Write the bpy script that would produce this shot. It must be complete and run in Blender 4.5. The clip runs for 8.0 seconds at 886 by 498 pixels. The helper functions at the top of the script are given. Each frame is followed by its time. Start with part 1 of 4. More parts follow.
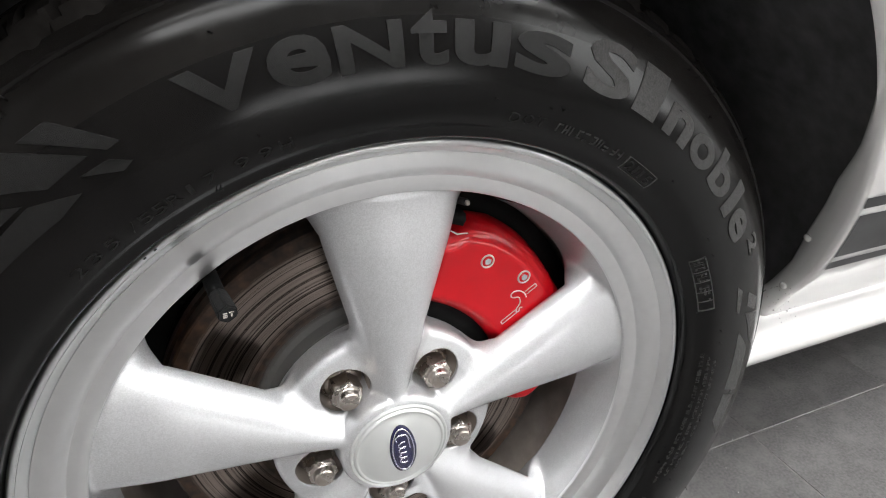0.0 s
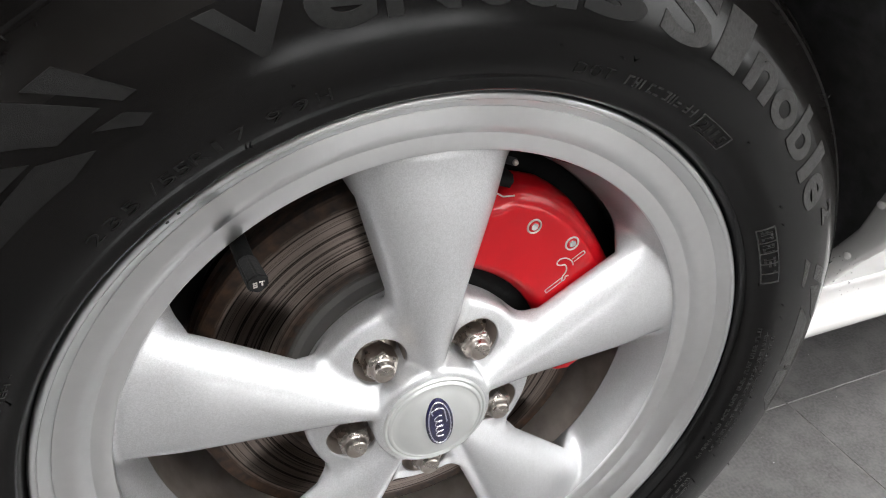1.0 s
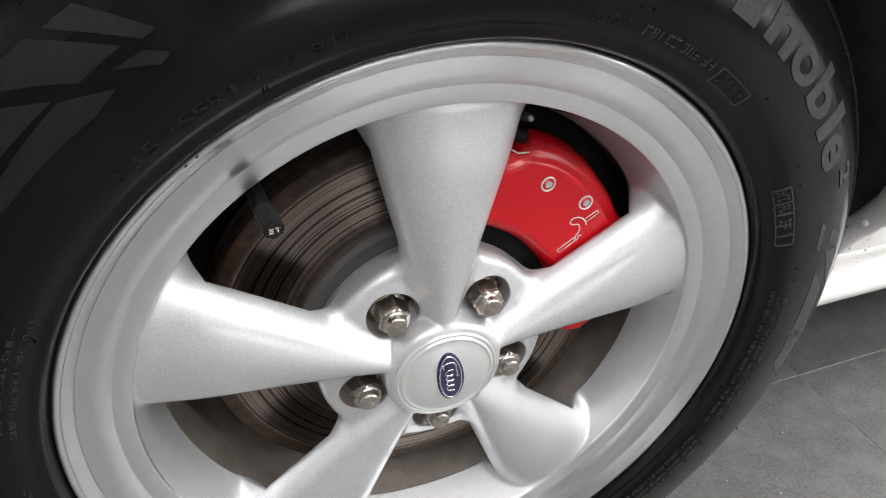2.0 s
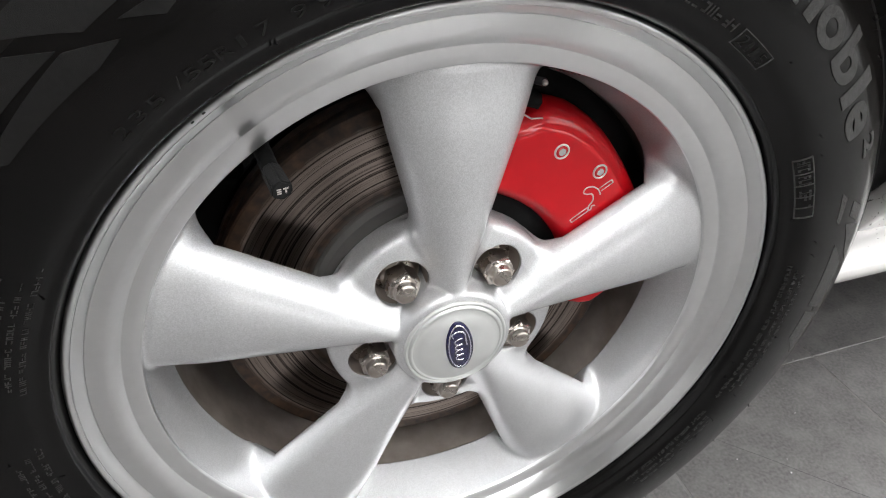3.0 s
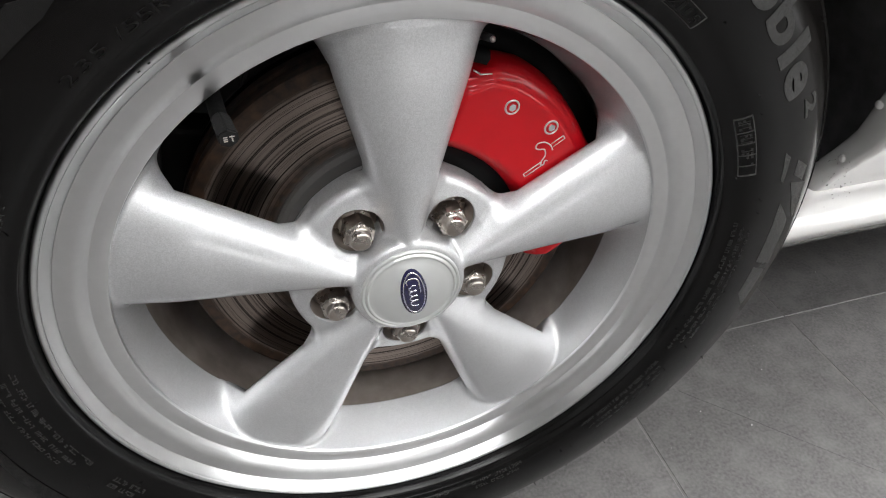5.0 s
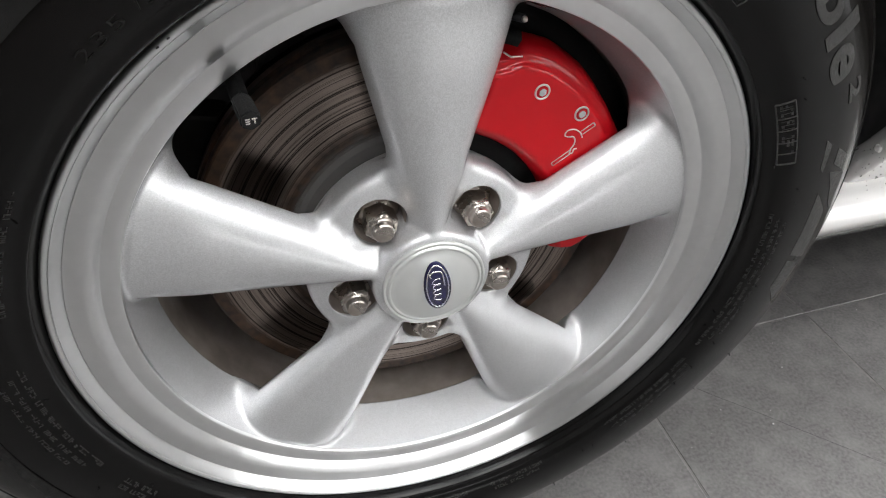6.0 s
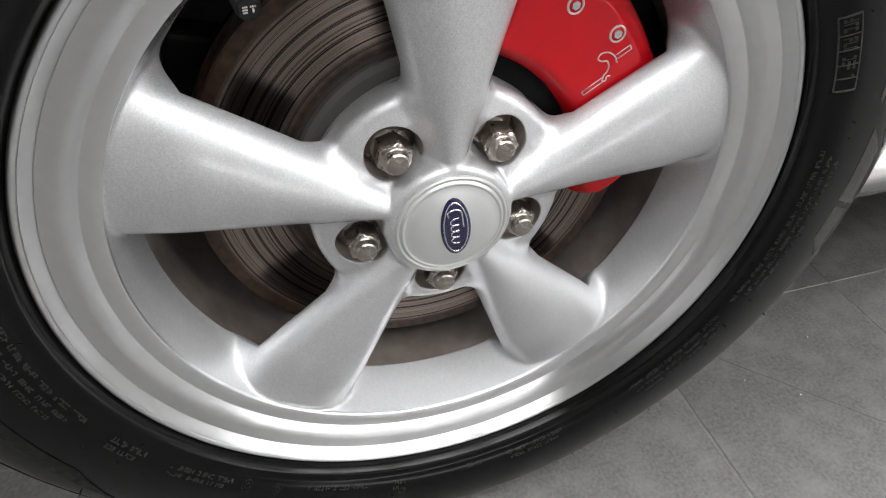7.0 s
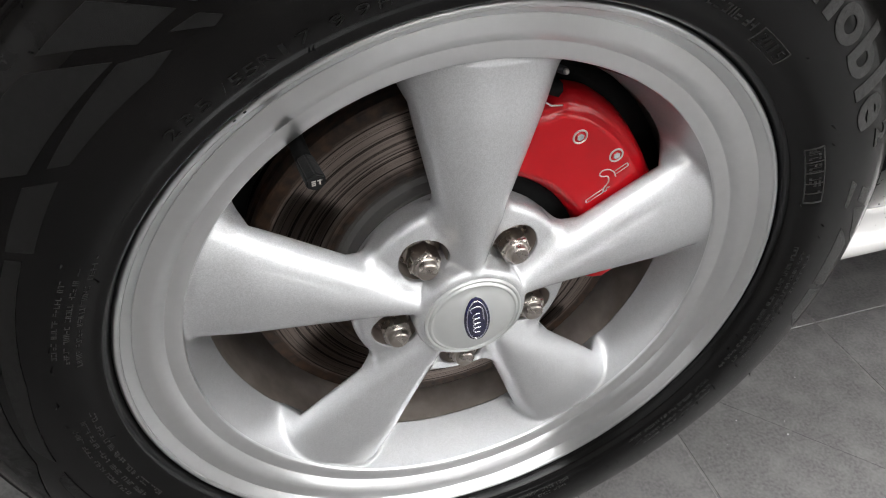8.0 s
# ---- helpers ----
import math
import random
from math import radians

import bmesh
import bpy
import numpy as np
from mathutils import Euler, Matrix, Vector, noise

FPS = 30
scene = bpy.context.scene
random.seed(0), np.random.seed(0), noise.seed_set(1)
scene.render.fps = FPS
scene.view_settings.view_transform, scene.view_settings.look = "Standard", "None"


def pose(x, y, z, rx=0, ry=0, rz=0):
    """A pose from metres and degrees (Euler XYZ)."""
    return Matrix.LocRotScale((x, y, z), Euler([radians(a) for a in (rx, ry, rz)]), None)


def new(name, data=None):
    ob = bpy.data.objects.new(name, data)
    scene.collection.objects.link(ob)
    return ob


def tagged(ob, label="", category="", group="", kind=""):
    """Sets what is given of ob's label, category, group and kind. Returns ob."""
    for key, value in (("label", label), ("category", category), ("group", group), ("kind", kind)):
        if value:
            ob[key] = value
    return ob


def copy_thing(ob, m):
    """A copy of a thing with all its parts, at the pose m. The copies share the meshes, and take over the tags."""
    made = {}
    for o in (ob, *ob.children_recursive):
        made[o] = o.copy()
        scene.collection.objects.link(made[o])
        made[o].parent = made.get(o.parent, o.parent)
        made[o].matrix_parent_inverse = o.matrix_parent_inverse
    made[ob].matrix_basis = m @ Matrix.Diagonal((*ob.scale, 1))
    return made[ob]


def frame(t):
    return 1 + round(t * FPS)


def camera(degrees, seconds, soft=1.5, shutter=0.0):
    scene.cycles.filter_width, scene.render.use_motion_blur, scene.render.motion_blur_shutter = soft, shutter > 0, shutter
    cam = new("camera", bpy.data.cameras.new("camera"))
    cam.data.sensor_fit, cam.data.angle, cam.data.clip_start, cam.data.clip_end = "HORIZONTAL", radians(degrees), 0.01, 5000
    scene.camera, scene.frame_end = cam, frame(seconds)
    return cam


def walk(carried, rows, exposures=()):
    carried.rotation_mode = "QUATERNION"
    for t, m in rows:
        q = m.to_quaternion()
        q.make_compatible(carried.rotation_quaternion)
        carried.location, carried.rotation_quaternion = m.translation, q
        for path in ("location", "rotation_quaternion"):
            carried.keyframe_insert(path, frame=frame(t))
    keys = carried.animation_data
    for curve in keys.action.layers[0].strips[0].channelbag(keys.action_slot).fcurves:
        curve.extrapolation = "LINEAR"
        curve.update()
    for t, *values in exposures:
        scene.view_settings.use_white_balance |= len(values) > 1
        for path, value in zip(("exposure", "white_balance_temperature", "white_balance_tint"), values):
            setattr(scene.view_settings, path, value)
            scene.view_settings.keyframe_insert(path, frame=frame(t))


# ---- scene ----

# The camera and its walk: eye in metres, Euler angles in degrees.
cam = camera(71.0, 8.0, soft=1.0)
PATH = [
    (0.0, -0.1055, -0.3254, 0.671, 62.18, -0.81, -23.04),
    (0.5, -0.1169, -0.2972, 0.6756, 59.86, -0.88, -21.68),
    (1.0, -0.1068, -0.2893, 0.6616, 57.71, -0.82, -20.95),
    (1.5, -0.1111, -0.3021, 0.6646, 56.31, -0.78, -20.4),
    (2.0, -0.11, -0.298, 0.6525, 55.42, -0.89, -19.45),
    (2.2, -0.1046, -0.297, 0.6386, 55.04, -0.62, -18.94),
    (3.3, -0.1105, -0.3005, 0.6435, 52.35, -0.95, -17.85),
    (3.5, -0.111, -0.3018, 0.6441, 51.3, -1.0, -17.67),
    (4.0, -0.0981, -0.3195, 0.6518, 50.8, -1.15, -17.27),
    (4.5, -0.0815, -0.3279, 0.6455, 50.87, -1.09, -17.01),
    (4.7, -0.0788, -0.3326, 0.6541, 50.43, -1.11, -16.92),
    (5.8, -0.0878, -0.3180, 0.6325, 49.75, -1.13, -16.78),
    (6.0, -0.092, -0.315, 0.6347, 49.83, -1.13, -16.78),
    (6.5, -0.1008, -0.3018, 0.6032, 49.26, -1.27, -16.62),
    (7.0, -0.0999, -0.3023, 0.5829, 48.87, -1.28, -16.73),
    (7.5, -0.1024, -0.3051, 0.6289, 48.73, -1.32, -16.94),
    (8.0, -0.1178, -0.2996, 0.6706, 48.95, -0.95, -16.96),
]
walk(cam, [(t, pose(x, y, z, rx, ry, rz)) for t, x, y, z, rx, ry, rz in PATH], exposures=[(0.0, 0.64), (2.2, 0.55), (3.5, 0.42), (4.5, 0.26), (8.0, 0.25)])

# World: a dim neutral surround, the room closes it off.
world = bpy.data.worlds.new("world")
scene.world = world
world.use_nodes = True
world.node_tree.nodes["Background"].inputs[0].default_value = (0.8, 0.85, 0.9, 1)
world.node_tree.nodes["Background"].inputs[1].default_value = 0.05
LAMP = 8.5          # glow of the ceiling panels
ROOM = (-2.8, 4.8, -2.4, 3.0, 2.9)   # x0, x1, y0, y1, height


# ---- materials ----
def material(name, base, rough=0.5, metal=0.0, scale=40.0, vary=0.12, bump=0.0, bscale=200.0, coat=0.0, rvary=0.1,
             second=None, sscale=6.0, samount=0.5, flake=0.0, emit=0.0, spec=0.5, aniso=0.0, gloss=0.05):
    """A surface with two scales of colour variation, roughness wear and a fine bump."""
    m = bpy.data.materials.new(name)
    m.use_nodes = True
    nt = m.node_tree
    n, l = nt.nodes, nt.links
    b = n["Principled BSDF"]
    b.inputs["Metallic"].default_value = metal
    b.inputs["Coat Weight"].default_value = coat
    b.inputs["Coat Roughness"].default_value = gloss
    b.inputs["Specular IOR Level"].default_value = spec
    tc = n.new("ShaderNodeTexCoord")
    fine = n.new("ShaderNodeTexNoise")
    fine.inputs["Scale"].default_value, fine.inputs["Detail"].default_value = scale, 6
    l.new(tc.outputs["Object"], fine.inputs["Vector"])
    ramp = n.new("ShaderNodeValToRGB")
    lo, hi = [max(0, c * (1 - vary)) for c in base], [min(1, c * (1 + vary)) for c in base]
    ramp.color_ramp.elements[0].color, ramp.color_ramp.elements[1].color = (*lo, 1), (*hi, 1)
    ramp.color_ramp.elements[0].position, ramp.color_ramp.elements[1].position = 0.3, 0.7
    l.new(fine.outputs["Fac"], ramp.inputs["Fac"])
    colour = ramp.outputs["Color"]
    if second:
        big = n.new("ShaderNodeTexNoise")
        big.inputs["Scale"].default_value, big.inputs["Detail"].default_value = sscale, 5
        l.new(tc.outputs["Object"], big.inputs["Vector"])
        span = n.new("ShaderNodeMapRange")
        span.inputs[1].default_value, span.inputs[2].default_value = 0.45, 0.7
        span.inputs[3].default_value, span.inputs[4].default_value = 0.0, samount
        l.new(big.outputs["Fac"], span.inputs[0])
        mix = n.new("ShaderNodeMix")
        mix.data_type = "RGBA"
        mix.inputs[7].default_value = (*second, 1)
        l.new(span.outputs[0], mix.inputs[0])
        l.new(colour, mix.inputs[6])
        colour = mix.outputs[2]
    if flake:
        vor = n.new("ShaderNodeTexVoronoi")
        vor.inputs["Scale"].default_value = 2000
        l.new(tc.outputs["Object"], vor.inputs["Vector"])
        sep = n.new("ShaderNodeSeparateColor")
        l.new(vor.outputs["Color"], sep.inputs[0])
        glit = n.new("ShaderNodeMapRange")
        glit.inputs[3].default_value, glit.inputs[4].default_value = 1 - flake, 1 + flake
        l.new(sep.outputs[0], glit.inputs[0])
        mul = n.new("ShaderNodeMix")
        mul.data_type, mul.blend_type = "RGBA", "MULTIPLY"
        mul.inputs[0].default_value = 1
        l.new(colour, mul.inputs[6])
        l.new(glit.outputs[0], mul.inputs[7])
        colour = mul.outputs[2]
    l.new(colour, b.inputs["Base Color"])
    wear = n.new("ShaderNodeTexNoise")
    wear.inputs["Scale"].default_value, wear.inputs["Detail"].default_value = scale * 0.37, 4
    l.new(tc.outputs["Object"], wear.inputs["Vector"])
    rr = n.new("ShaderNodeMapRange")
    rr.inputs[1].default_value, rr.inputs[2].default_value = 0.3, 0.7
    rr.inputs[3].default_value, rr.inputs[4].default_value = max(0.02, rough - rvary), min(1, rough + rvary)
    l.new(wear.outputs["Fac"], rr.inputs[0])
    l.new(rr.outputs[0], b.inputs["Roughness"])
    if bump:
        bn = n.new("ShaderNodeTexNoise")
        bn.inputs["Scale"].default_value, bn.inputs["Detail"].default_value = bscale, 5
        l.new(tc.outputs["Object"], bn.inputs["Vector"])
        bp = n.new("ShaderNodeBump")
        bp.inputs["Strength"].default_value, bp.inputs["Distance"].default_value = bump, 0.001
        l.new(bn.outputs["Fac"], bp.inputs["Height"])
        l.new(bp.outputs["Normal"], b.inputs["Normal"])
    if aniso:
        turned = n.new("ShaderNodeTangent")
        turned.direction_type, turned.axis = "RADIAL", "Y"
        l.new(turned.outputs[0], b.inputs["Tangent"])
        b.inputs["Anisotropic"].default_value, b.inputs["Anisotropic Rotation"].default_value = aniso, 0.25
    if emit:
        b.inputs["Emission Color"].default_value = (1.0, 1.0, 1.0, 1)
        b.inputs["Emission Strength"].default_value = emit
    return m


SILVER = material("silver_paint", (0.585, 0.59, 0.60), 0.49, 0.74, 60, 0.02, 0.010, 900, coat=1.0, rvary=0.02, flake=0.13, gloss=0.035)
SATIN = material("satin_machined_aluminium", (0.755, 0.760, 0.765), 0.32, 1.0, 120, 0.02, rvary=0.015, aniso=0.6)
LIP = material("machined_aluminium", (0.735, 0.740, 0.745), 0.30, 1.0, 120, 0.02, rvary=0.005, aniso=0.95)
CAP = material("satin_cap_paint", (0.60, 0.61, 0.60), 0.38, 0.55, 80, 0.02, coat=0.2, rvary=0.04)
STEEL = material("stainless_nut", (0.47, 0.43, 0.395), 0.28, 1.0, 300, 0.12, 0.04, 700, rvary=0.035, second=(0.26, 0.22, 0.185), sscale=90, samount=0.6)
RUBBER = material("tyre_rubber", (0.0020, 0.0019, 0.0019), 0.17, 0.0, 70, 0.25, 0.02, 1500, rvary=0.05, second=(0.0040, 0.0034, 0.0032), sscale=12, samount=0.7, spec=0.23)
TREADRUB = material("tread_rubber", (0.012, 0.011, 0.0105), 0.75, 0.0, 70, 0.3, 0.1, 900, rvary=0.08, second=(0.022, 0.020, 0.0185), sscale=14, samount=0.7, spec=0.0)
DULLRUB = material("shoulder_rubber", (0.0060, 0.0055, 0.0052), 0.16, 0.0, 70, 0.3, 0.02, 1200, rvary=0.04, second=(0.010, 0.0088, 0.0080), sscale=14, samount=0.7, spec=0.16)
EMBOSS = material("tyre_lettering", (0.0058, 0.0056, 0.0054), 0.40, 0.0, 500, 0.35, 0.35, 2500, rvary=0.12, spec=0.22)
PRINT = material("small_print_rubber", (0.017, 0.0166, 0.0162), 0.5, 0.0, 500, 0.3, 0.5, 2500, rvary=0.1, spec=0.35)
STIPPLE = material("stippled_rubber", (0.040, 0.039, 0.038), 0.6, 0.0, 900, 0.5, 0.9, 2200, rvary=0.1, spec=0.4)
RED = material("red_caliper_paint", (0.52, 0.004, 0.010), 0.45, 0.0, 30, 0.06, 0.03, 60, coat=0.5, rvary=0.04, spec=0.12)
BLACK = material("black_plastic", (0.008, 0.008, 0.0083), 0.6, 0.0, 40, 0.3, 0.3, 500, second=(0.010, 0.0095, 0.009), sscale=5, spec=0.22)
LINER = material("felt_liner", (0.075, 0.074, 0.076), 0.85, 0.0, 60, 0.3, 0.3, 700, second=(0.10, 0.097, 0.094), sscale=5, spec=0.2)
DARK = material("dark_metal", (0.035, 0.035, 0.039), 0.45, 0.3, 50, 0.3, 0.2, 300, second=(0.06, 0.058, 0.06), sscale=20)
DUSTY = material("brake_dust_metal", (0.38, 0.33, 0.295), 0.55, 0.5, 30, 0.25, 0.15, 200, second=(0.17, 0.14, 0.12), sscale=14, samount=0.9)
DEEPBLACK = material("deep_black", (0.003, 0.003, 0.003), 0.7, 0.0, 60, 0.3, 0.2, 400, spec=0.12)
NAVY = material("navy_enamel", (0.012, 0.012, 0.055), 0.16, 0.0, 60, 0.05, coat=0.6, rvary=0.03)
CHROME = material("bright_metal", (0.82, 0.82, 0.82), 0.18, 1.0, 200, 0.04, rvary=0.05)
ETCH = material("etched_metal", (0.66, 0.62, 0.58), 0.35, 0.8, 200, 0.05)
WHITE = material("white_car_paint", (0.64, 0.63, 0.62), 0.22, 0.0, 8, 0.015, coat=0.7, rvary=0.03)
STRIPE = material("dark_vinyl_stripe", (0.014, 0.014, 0.016), 0.4, 0.0, 30, 0.08, coat=0.1, spec=0.35)
PLASTER = material("white_plaster", (0.80, 0.80, 0.80), 0.85, 0.0, 20, 0.04, 0.2, 120)
DIMWALL = material("dark_grey_painted_wall", (0.17, 0.165, 0.16), 0.7, 0.0, 20, 0.05, 0.2, 120)
DAYLIGHT = material("daylit_frosted_pane", (0.9, 0.9, 0.9), 0.5, 0.0, 20, 0.01, emit=2.6)
SHOPFRONT = material("daylit_shopfront_pane", (0.9, 0.92, 0.9), 0.5, 0.0, 20, 0.01, emit=2.2)
GREYWALL = material("grey_painted_wall", (0.30, 0.285, 0.28), 0.8, 0.0, 20, 0.05, 0.2, 120)
GROUT = material("light_grout", (0.15, 0.145, 0.14), 0.9, 0.0, 60, 0.25, 0.3, 300)
GLOW = material("light_diffuser", (0.9, 0.9, 0.9), 0.6, 0.0, 20, 0.01, emit=LAMP)


def tile_material():
    m = material("grey_porcelain_tile", (0.108, 0.1045, 0.103), 0.46, 0.0, 260, 0.30, 0.06, 500, rvary=0.10,
                 second=(0.175, 0.169, 0.165), sscale=28, samount=0.6)
    nt = m.node_tree
    info, mul, span = nt.nodes.new("ShaderNodeObjectInfo"), nt.nodes.new("ShaderNodeMix"), nt.nodes.new("ShaderNodeMapRange")
    span.inputs[3].default_value, span.inputs[4].default_value = 0.92, 1.08
    nt.links.new(info.outputs["Random"], span.inputs[0])
    b = nt.nodes["Principled BSDF"]
    old = b.inputs["Base Color"].links[0].from_socket
    mul.data_type, mul.blend_type = "RGBA", "MULTIPLY"
    mul.inputs[0].default_value = 1
    nt.links.new(old, mul.inputs[6])
    nt.links.new(span.outputs[0], mul.inputs[7])
    nt.links.new(mul.outputs[2], b.inputs["Base Color"])
    return m


def rotor_material():
    """Turned iron: rings of scoring, a worn bright friction band and rust towards the hat and the rim."""
    m = bpy.data.materials.new("scored_brake_iron")
    m.use_nodes = True
    nt = m.node_tree
    n, l = nt.nodes, nt.links
    b = n["Principled BSDF"]
    tc, sep = n.new("ShaderNodeTexCoord"), n.new("ShaderNodeSeparateXYZ")
    l.new(tc.outputs["Object"], sep.inputs[0])
    flat, dist = n.new("ShaderNodeCombineXYZ"), n.new("ShaderNodeVectorMath")
    l.new(sep.outputs[0], flat.inputs[0])
    l.new(sep.outputs[2], flat.inputs[1])
    dist.operation = "LENGTH"
    l.new(flat.outputs[0], dist.inputs[0])
    ring = n.new("ShaderNodeTexNoise")
    ring.noise_dimensions = "1D"
    ring.inputs["Scale"].default_value, ring.inputs["Detail"].default_value, ring.inputs["Roughness"].default_value = 420, 5, 0.75
    l.new(dist.outputs["Value"], ring.inputs["W"])
    score = n.new("ShaderNodeValToRGB")
    e = score.color_ramp.elements
    e[0].position, e[0].color = 0.40, (0.030, 0.024, 0.020, 1)
    e[1].position, e[1].color = 0.52, (0.31, 0.258, 0.228, 1)
    l.new(ring.outputs["Fac"], score.inputs["Fac"])
    spots = n.new("ShaderNodeTexNoise")
    spots.inputs["Scale"].default_value, spots.inputs["Detail"].default_value = 120, 6
    l.new(tc.outputs["Object"], spots.inputs["Vector"])
    rust = n.new("ShaderNodeValToRGB")
    rust.color_ramp.elements[0].color, rust.color_ramp.elements[1].color = (0.018, 0.013, 0.010, 1), (0.075, 0.040, 0.024, 1)
    rust.color_ramp.elements[0].position, rust.color_ramp.elements[1].position = 0.35, 0.75
    l.new(spots.outputs["Fac"], rust.inputs["Fac"])
    add = n.new("ShaderNodeMath")
    add.operation = "MULTIPLY_ADD"
    add.inputs[1].default_value, add.inputs[2].default_value = 0.006, -0.003
    l.new(spots.outputs["Fac"], add.inputs[0])
    rad = n.new("ShaderNodeMath")
    l.new(dist.outputs["Value"], rad.inputs[0])
    l.new(add.outputs[0], rad.inputs[1])
    band = n.new("ShaderNodeValToRGB")
    e = band.color_ramp.elements
    e[0].position, e[0].color = 0.100, (0, 0, 0, 1)
    e[1].position, e[1].color = 0.107, (1, 1, 1, 1)
    for p, c in ((0.144, 1), (0.1475, 0)):
        k = e.new(p)
        k.color = (c, c, c, 1)
    l.new(rad.outputs[0], band.inputs["Fac"])
    mix = n.new("ShaderNodeMix")
    mix.data_type = "RGBA"
    l.new(band.outputs["Color"], mix.inputs[0])
    l.new(rust.outputs["Color"], mix.inputs[6])
    l.new(score.outputs["Color"], mix.inputs[7])
    hat = n.new("ShaderNodeValToRGB")
    e = hat.color_ramp.elements
    e[0].position, e[0].color = 0.091, (1, 1, 1, 1)
    e[1].position, e[1].color = 0.097, (0, 0, 0, 1)
    l.new(rad.outputs[0], hat.inputs["Fac"])
    grey = n.new("ShaderNodeMix")
    grey.data_type = "RGBA"
    grey.inputs[7].default_value = (0.13, 0.125, 0.12, 1)
    l.new(hat.outputs["Color"], grey.inputs[0])
    l.new(mix.outputs[2], grey.inputs[6])
    l.new(grey.outputs[2], b.inputs["Base Color"])
    ro = n.new("ShaderNodeMapRange")
    ro.inputs[3].default_value, ro.inputs[4].default_value = 0.75, 0.40
    l.new(band.outputs["Color"], ro.inputs[0])
    l.new(ro.outputs[0], b.inputs["Roughness"])
    l.new(band.outputs["Color"], b.inputs["Metallic"])
    bp = n.new("ShaderNodeBump")
    turned = n.new("ShaderNodeTangent")
    turned.direction_type, turned.axis = "RADIAL", "Y"
    l.new(turned.outputs[0], b.inputs["Tangent"])
    b.inputs["Anisotropic"].default_value, b.inputs["Anisotropic Rotation"].default_value = 0.95, 0.25
    bp.inputs["Strength"].default_value, bp.inputs["Distance"].default_value = 0.2, 0.0004
    l.new(ring.outputs["Fac"], bp.inputs["Height"])
    l.new(bp.outputs["Normal"], b.inputs["Normal"])
    return m


TILE, IRON = tile_material(), rotor_material()


# ---- mesh helpers ----
def link(name, mesh, mat, parent=None, label="", loc=(0, 0, 0)):
    if mat and not mesh.materials:
        mesh.materials.append(mat)
    ob = new(name, mesh)
    ob.location = loc
    if parent:
        ob.parent = parent
    if label:
        tagged(ob, label)
    return ob


def part(name, bm, mat, parent=None, label="", smooth=True, loc=(0, 0, 0), fix=True):
    """One bmesh as one mesh object under a thing or a part."""
    if fix:
        bmesh.ops.recalc_face_normals(bm, faces=bm.faces)
    me = bpy.data.meshes.new(name)
    bm.to_mesh(me)
    bm.free()
    if smooth:
        me.shade_smooth()
    return link(name, me, mat, parent, label, loc)


def crease(ob, degrees=35):
    """Sharp edges above an angle stay sharp."""
    ob.data.set_sharp_from_angle(angle=radians(degrees))
    return ob


def lathe(profile, segs=192, a0=0.0, a1=360.0, closed_profile=False):
    """Rings (radius, depth) turned about the axle, which is the y axis."""
    bm = bmesh.new()
    profile = [p for i, p in enumerate(profile) if i == 0 or math.dist(p, profile[i - 1]) > 2e-5]
    full = abs(a1 - a0 - 360) < 1e-6
    count = segs if full else segs + 1
    rows = []
    for r, y in profile:
        if r < 1e-6:
            rows.append([bm.verts.new((0, y, 0))])
        else:
            rows.append([bm.verts.new((r * math.cos(a), y, r * math.sin(a)))
                         for a in (radians(a0 + (a1 - a0) * i / segs) for i in range(count))])
    pairs = list(zip(rows, rows[1:])) + ([(rows[-1], rows[0])] if closed_profile else [])
    for p, q in pairs:
        for i in range(segs):
            j = (i + 1) % count
            vs = [p[i % len(p)], p[j % len(p)], q[j % len(q)], q[i % len(q)]]
            vs = list(dict.fromkeys(vs))
            if len(vs) > 2:
                bm.faces.new(vs)
    return bm


def curve_profile(points, steps=6):
    """A smooth run of points through the given ones (Catmull-Rom)."""
    p = [np.array(points[0])] + [np.array(q, float) for q in points] + [np.array(points[-1])]
    out = []
    for i in range(1, len(p) - 2):
        for s in range(steps):
            t = s / steps
            a, b, c, d = p[i - 1], p[i], p[i + 1], p[i + 2]
            out.append(tuple(0.5 * (2 * b + (c - a) * t + (2 * a - 5 * b + 4 * c - d) * t * t + (3 * b - a - 3 * c + d) * t ** 3)))
    return out + [tuple(p[-2])]


def box(bm, size, m=Matrix(), bevel=0.0, segments=2):
    made = bmesh.ops.create_cube(bm, size=1.0, matrix=m @ Matrix.Diagonal((*size, 1)))
    if bevel:
        es = list({e for v in made["verts"] for e in v.link_edges})
        bmesh.ops.bevel(bm, geom=es, offset=bevel, segments=segments, affect="EDGES", profile=0.5)
    return bm


def tube(points, radius, sides=10, closed=False):
    """A round bar along a run of points."""
    bm, rings = bmesh.new(), []
    pts = [Vector(p) for p in points]
    n = len(pts)
    for i, p in enumerate(pts):
        a, b = pts[i - 1] if (i or closed) else p, pts[(i + 1) % n] if (i < n - 1 or closed) else p
        d = (b - a).normalized()
        side = d.cross(Vector((0.13, 1, 0.07))).normalized()
        up = side.cross(d)
        rings.append([bm.verts.new(p + radius * (math.cos(2 * math.pi * k / sides) * side + math.sin(2 * math.pi * k / sides) * up)) for k in range(sides)])
    for i in range(n if closed else n - 1):
        p, q = rings[i], rings[(i + 1) % n]
        for k in range(sides):
            bm.faces.new((p[k], p[(k + 1) % sides], q[(k + 1) % sides], q[k]))
    if not closed:
        bm.faces.new(rings[0])
        bm.faces.new(rings[-1][::-1])
    return bm


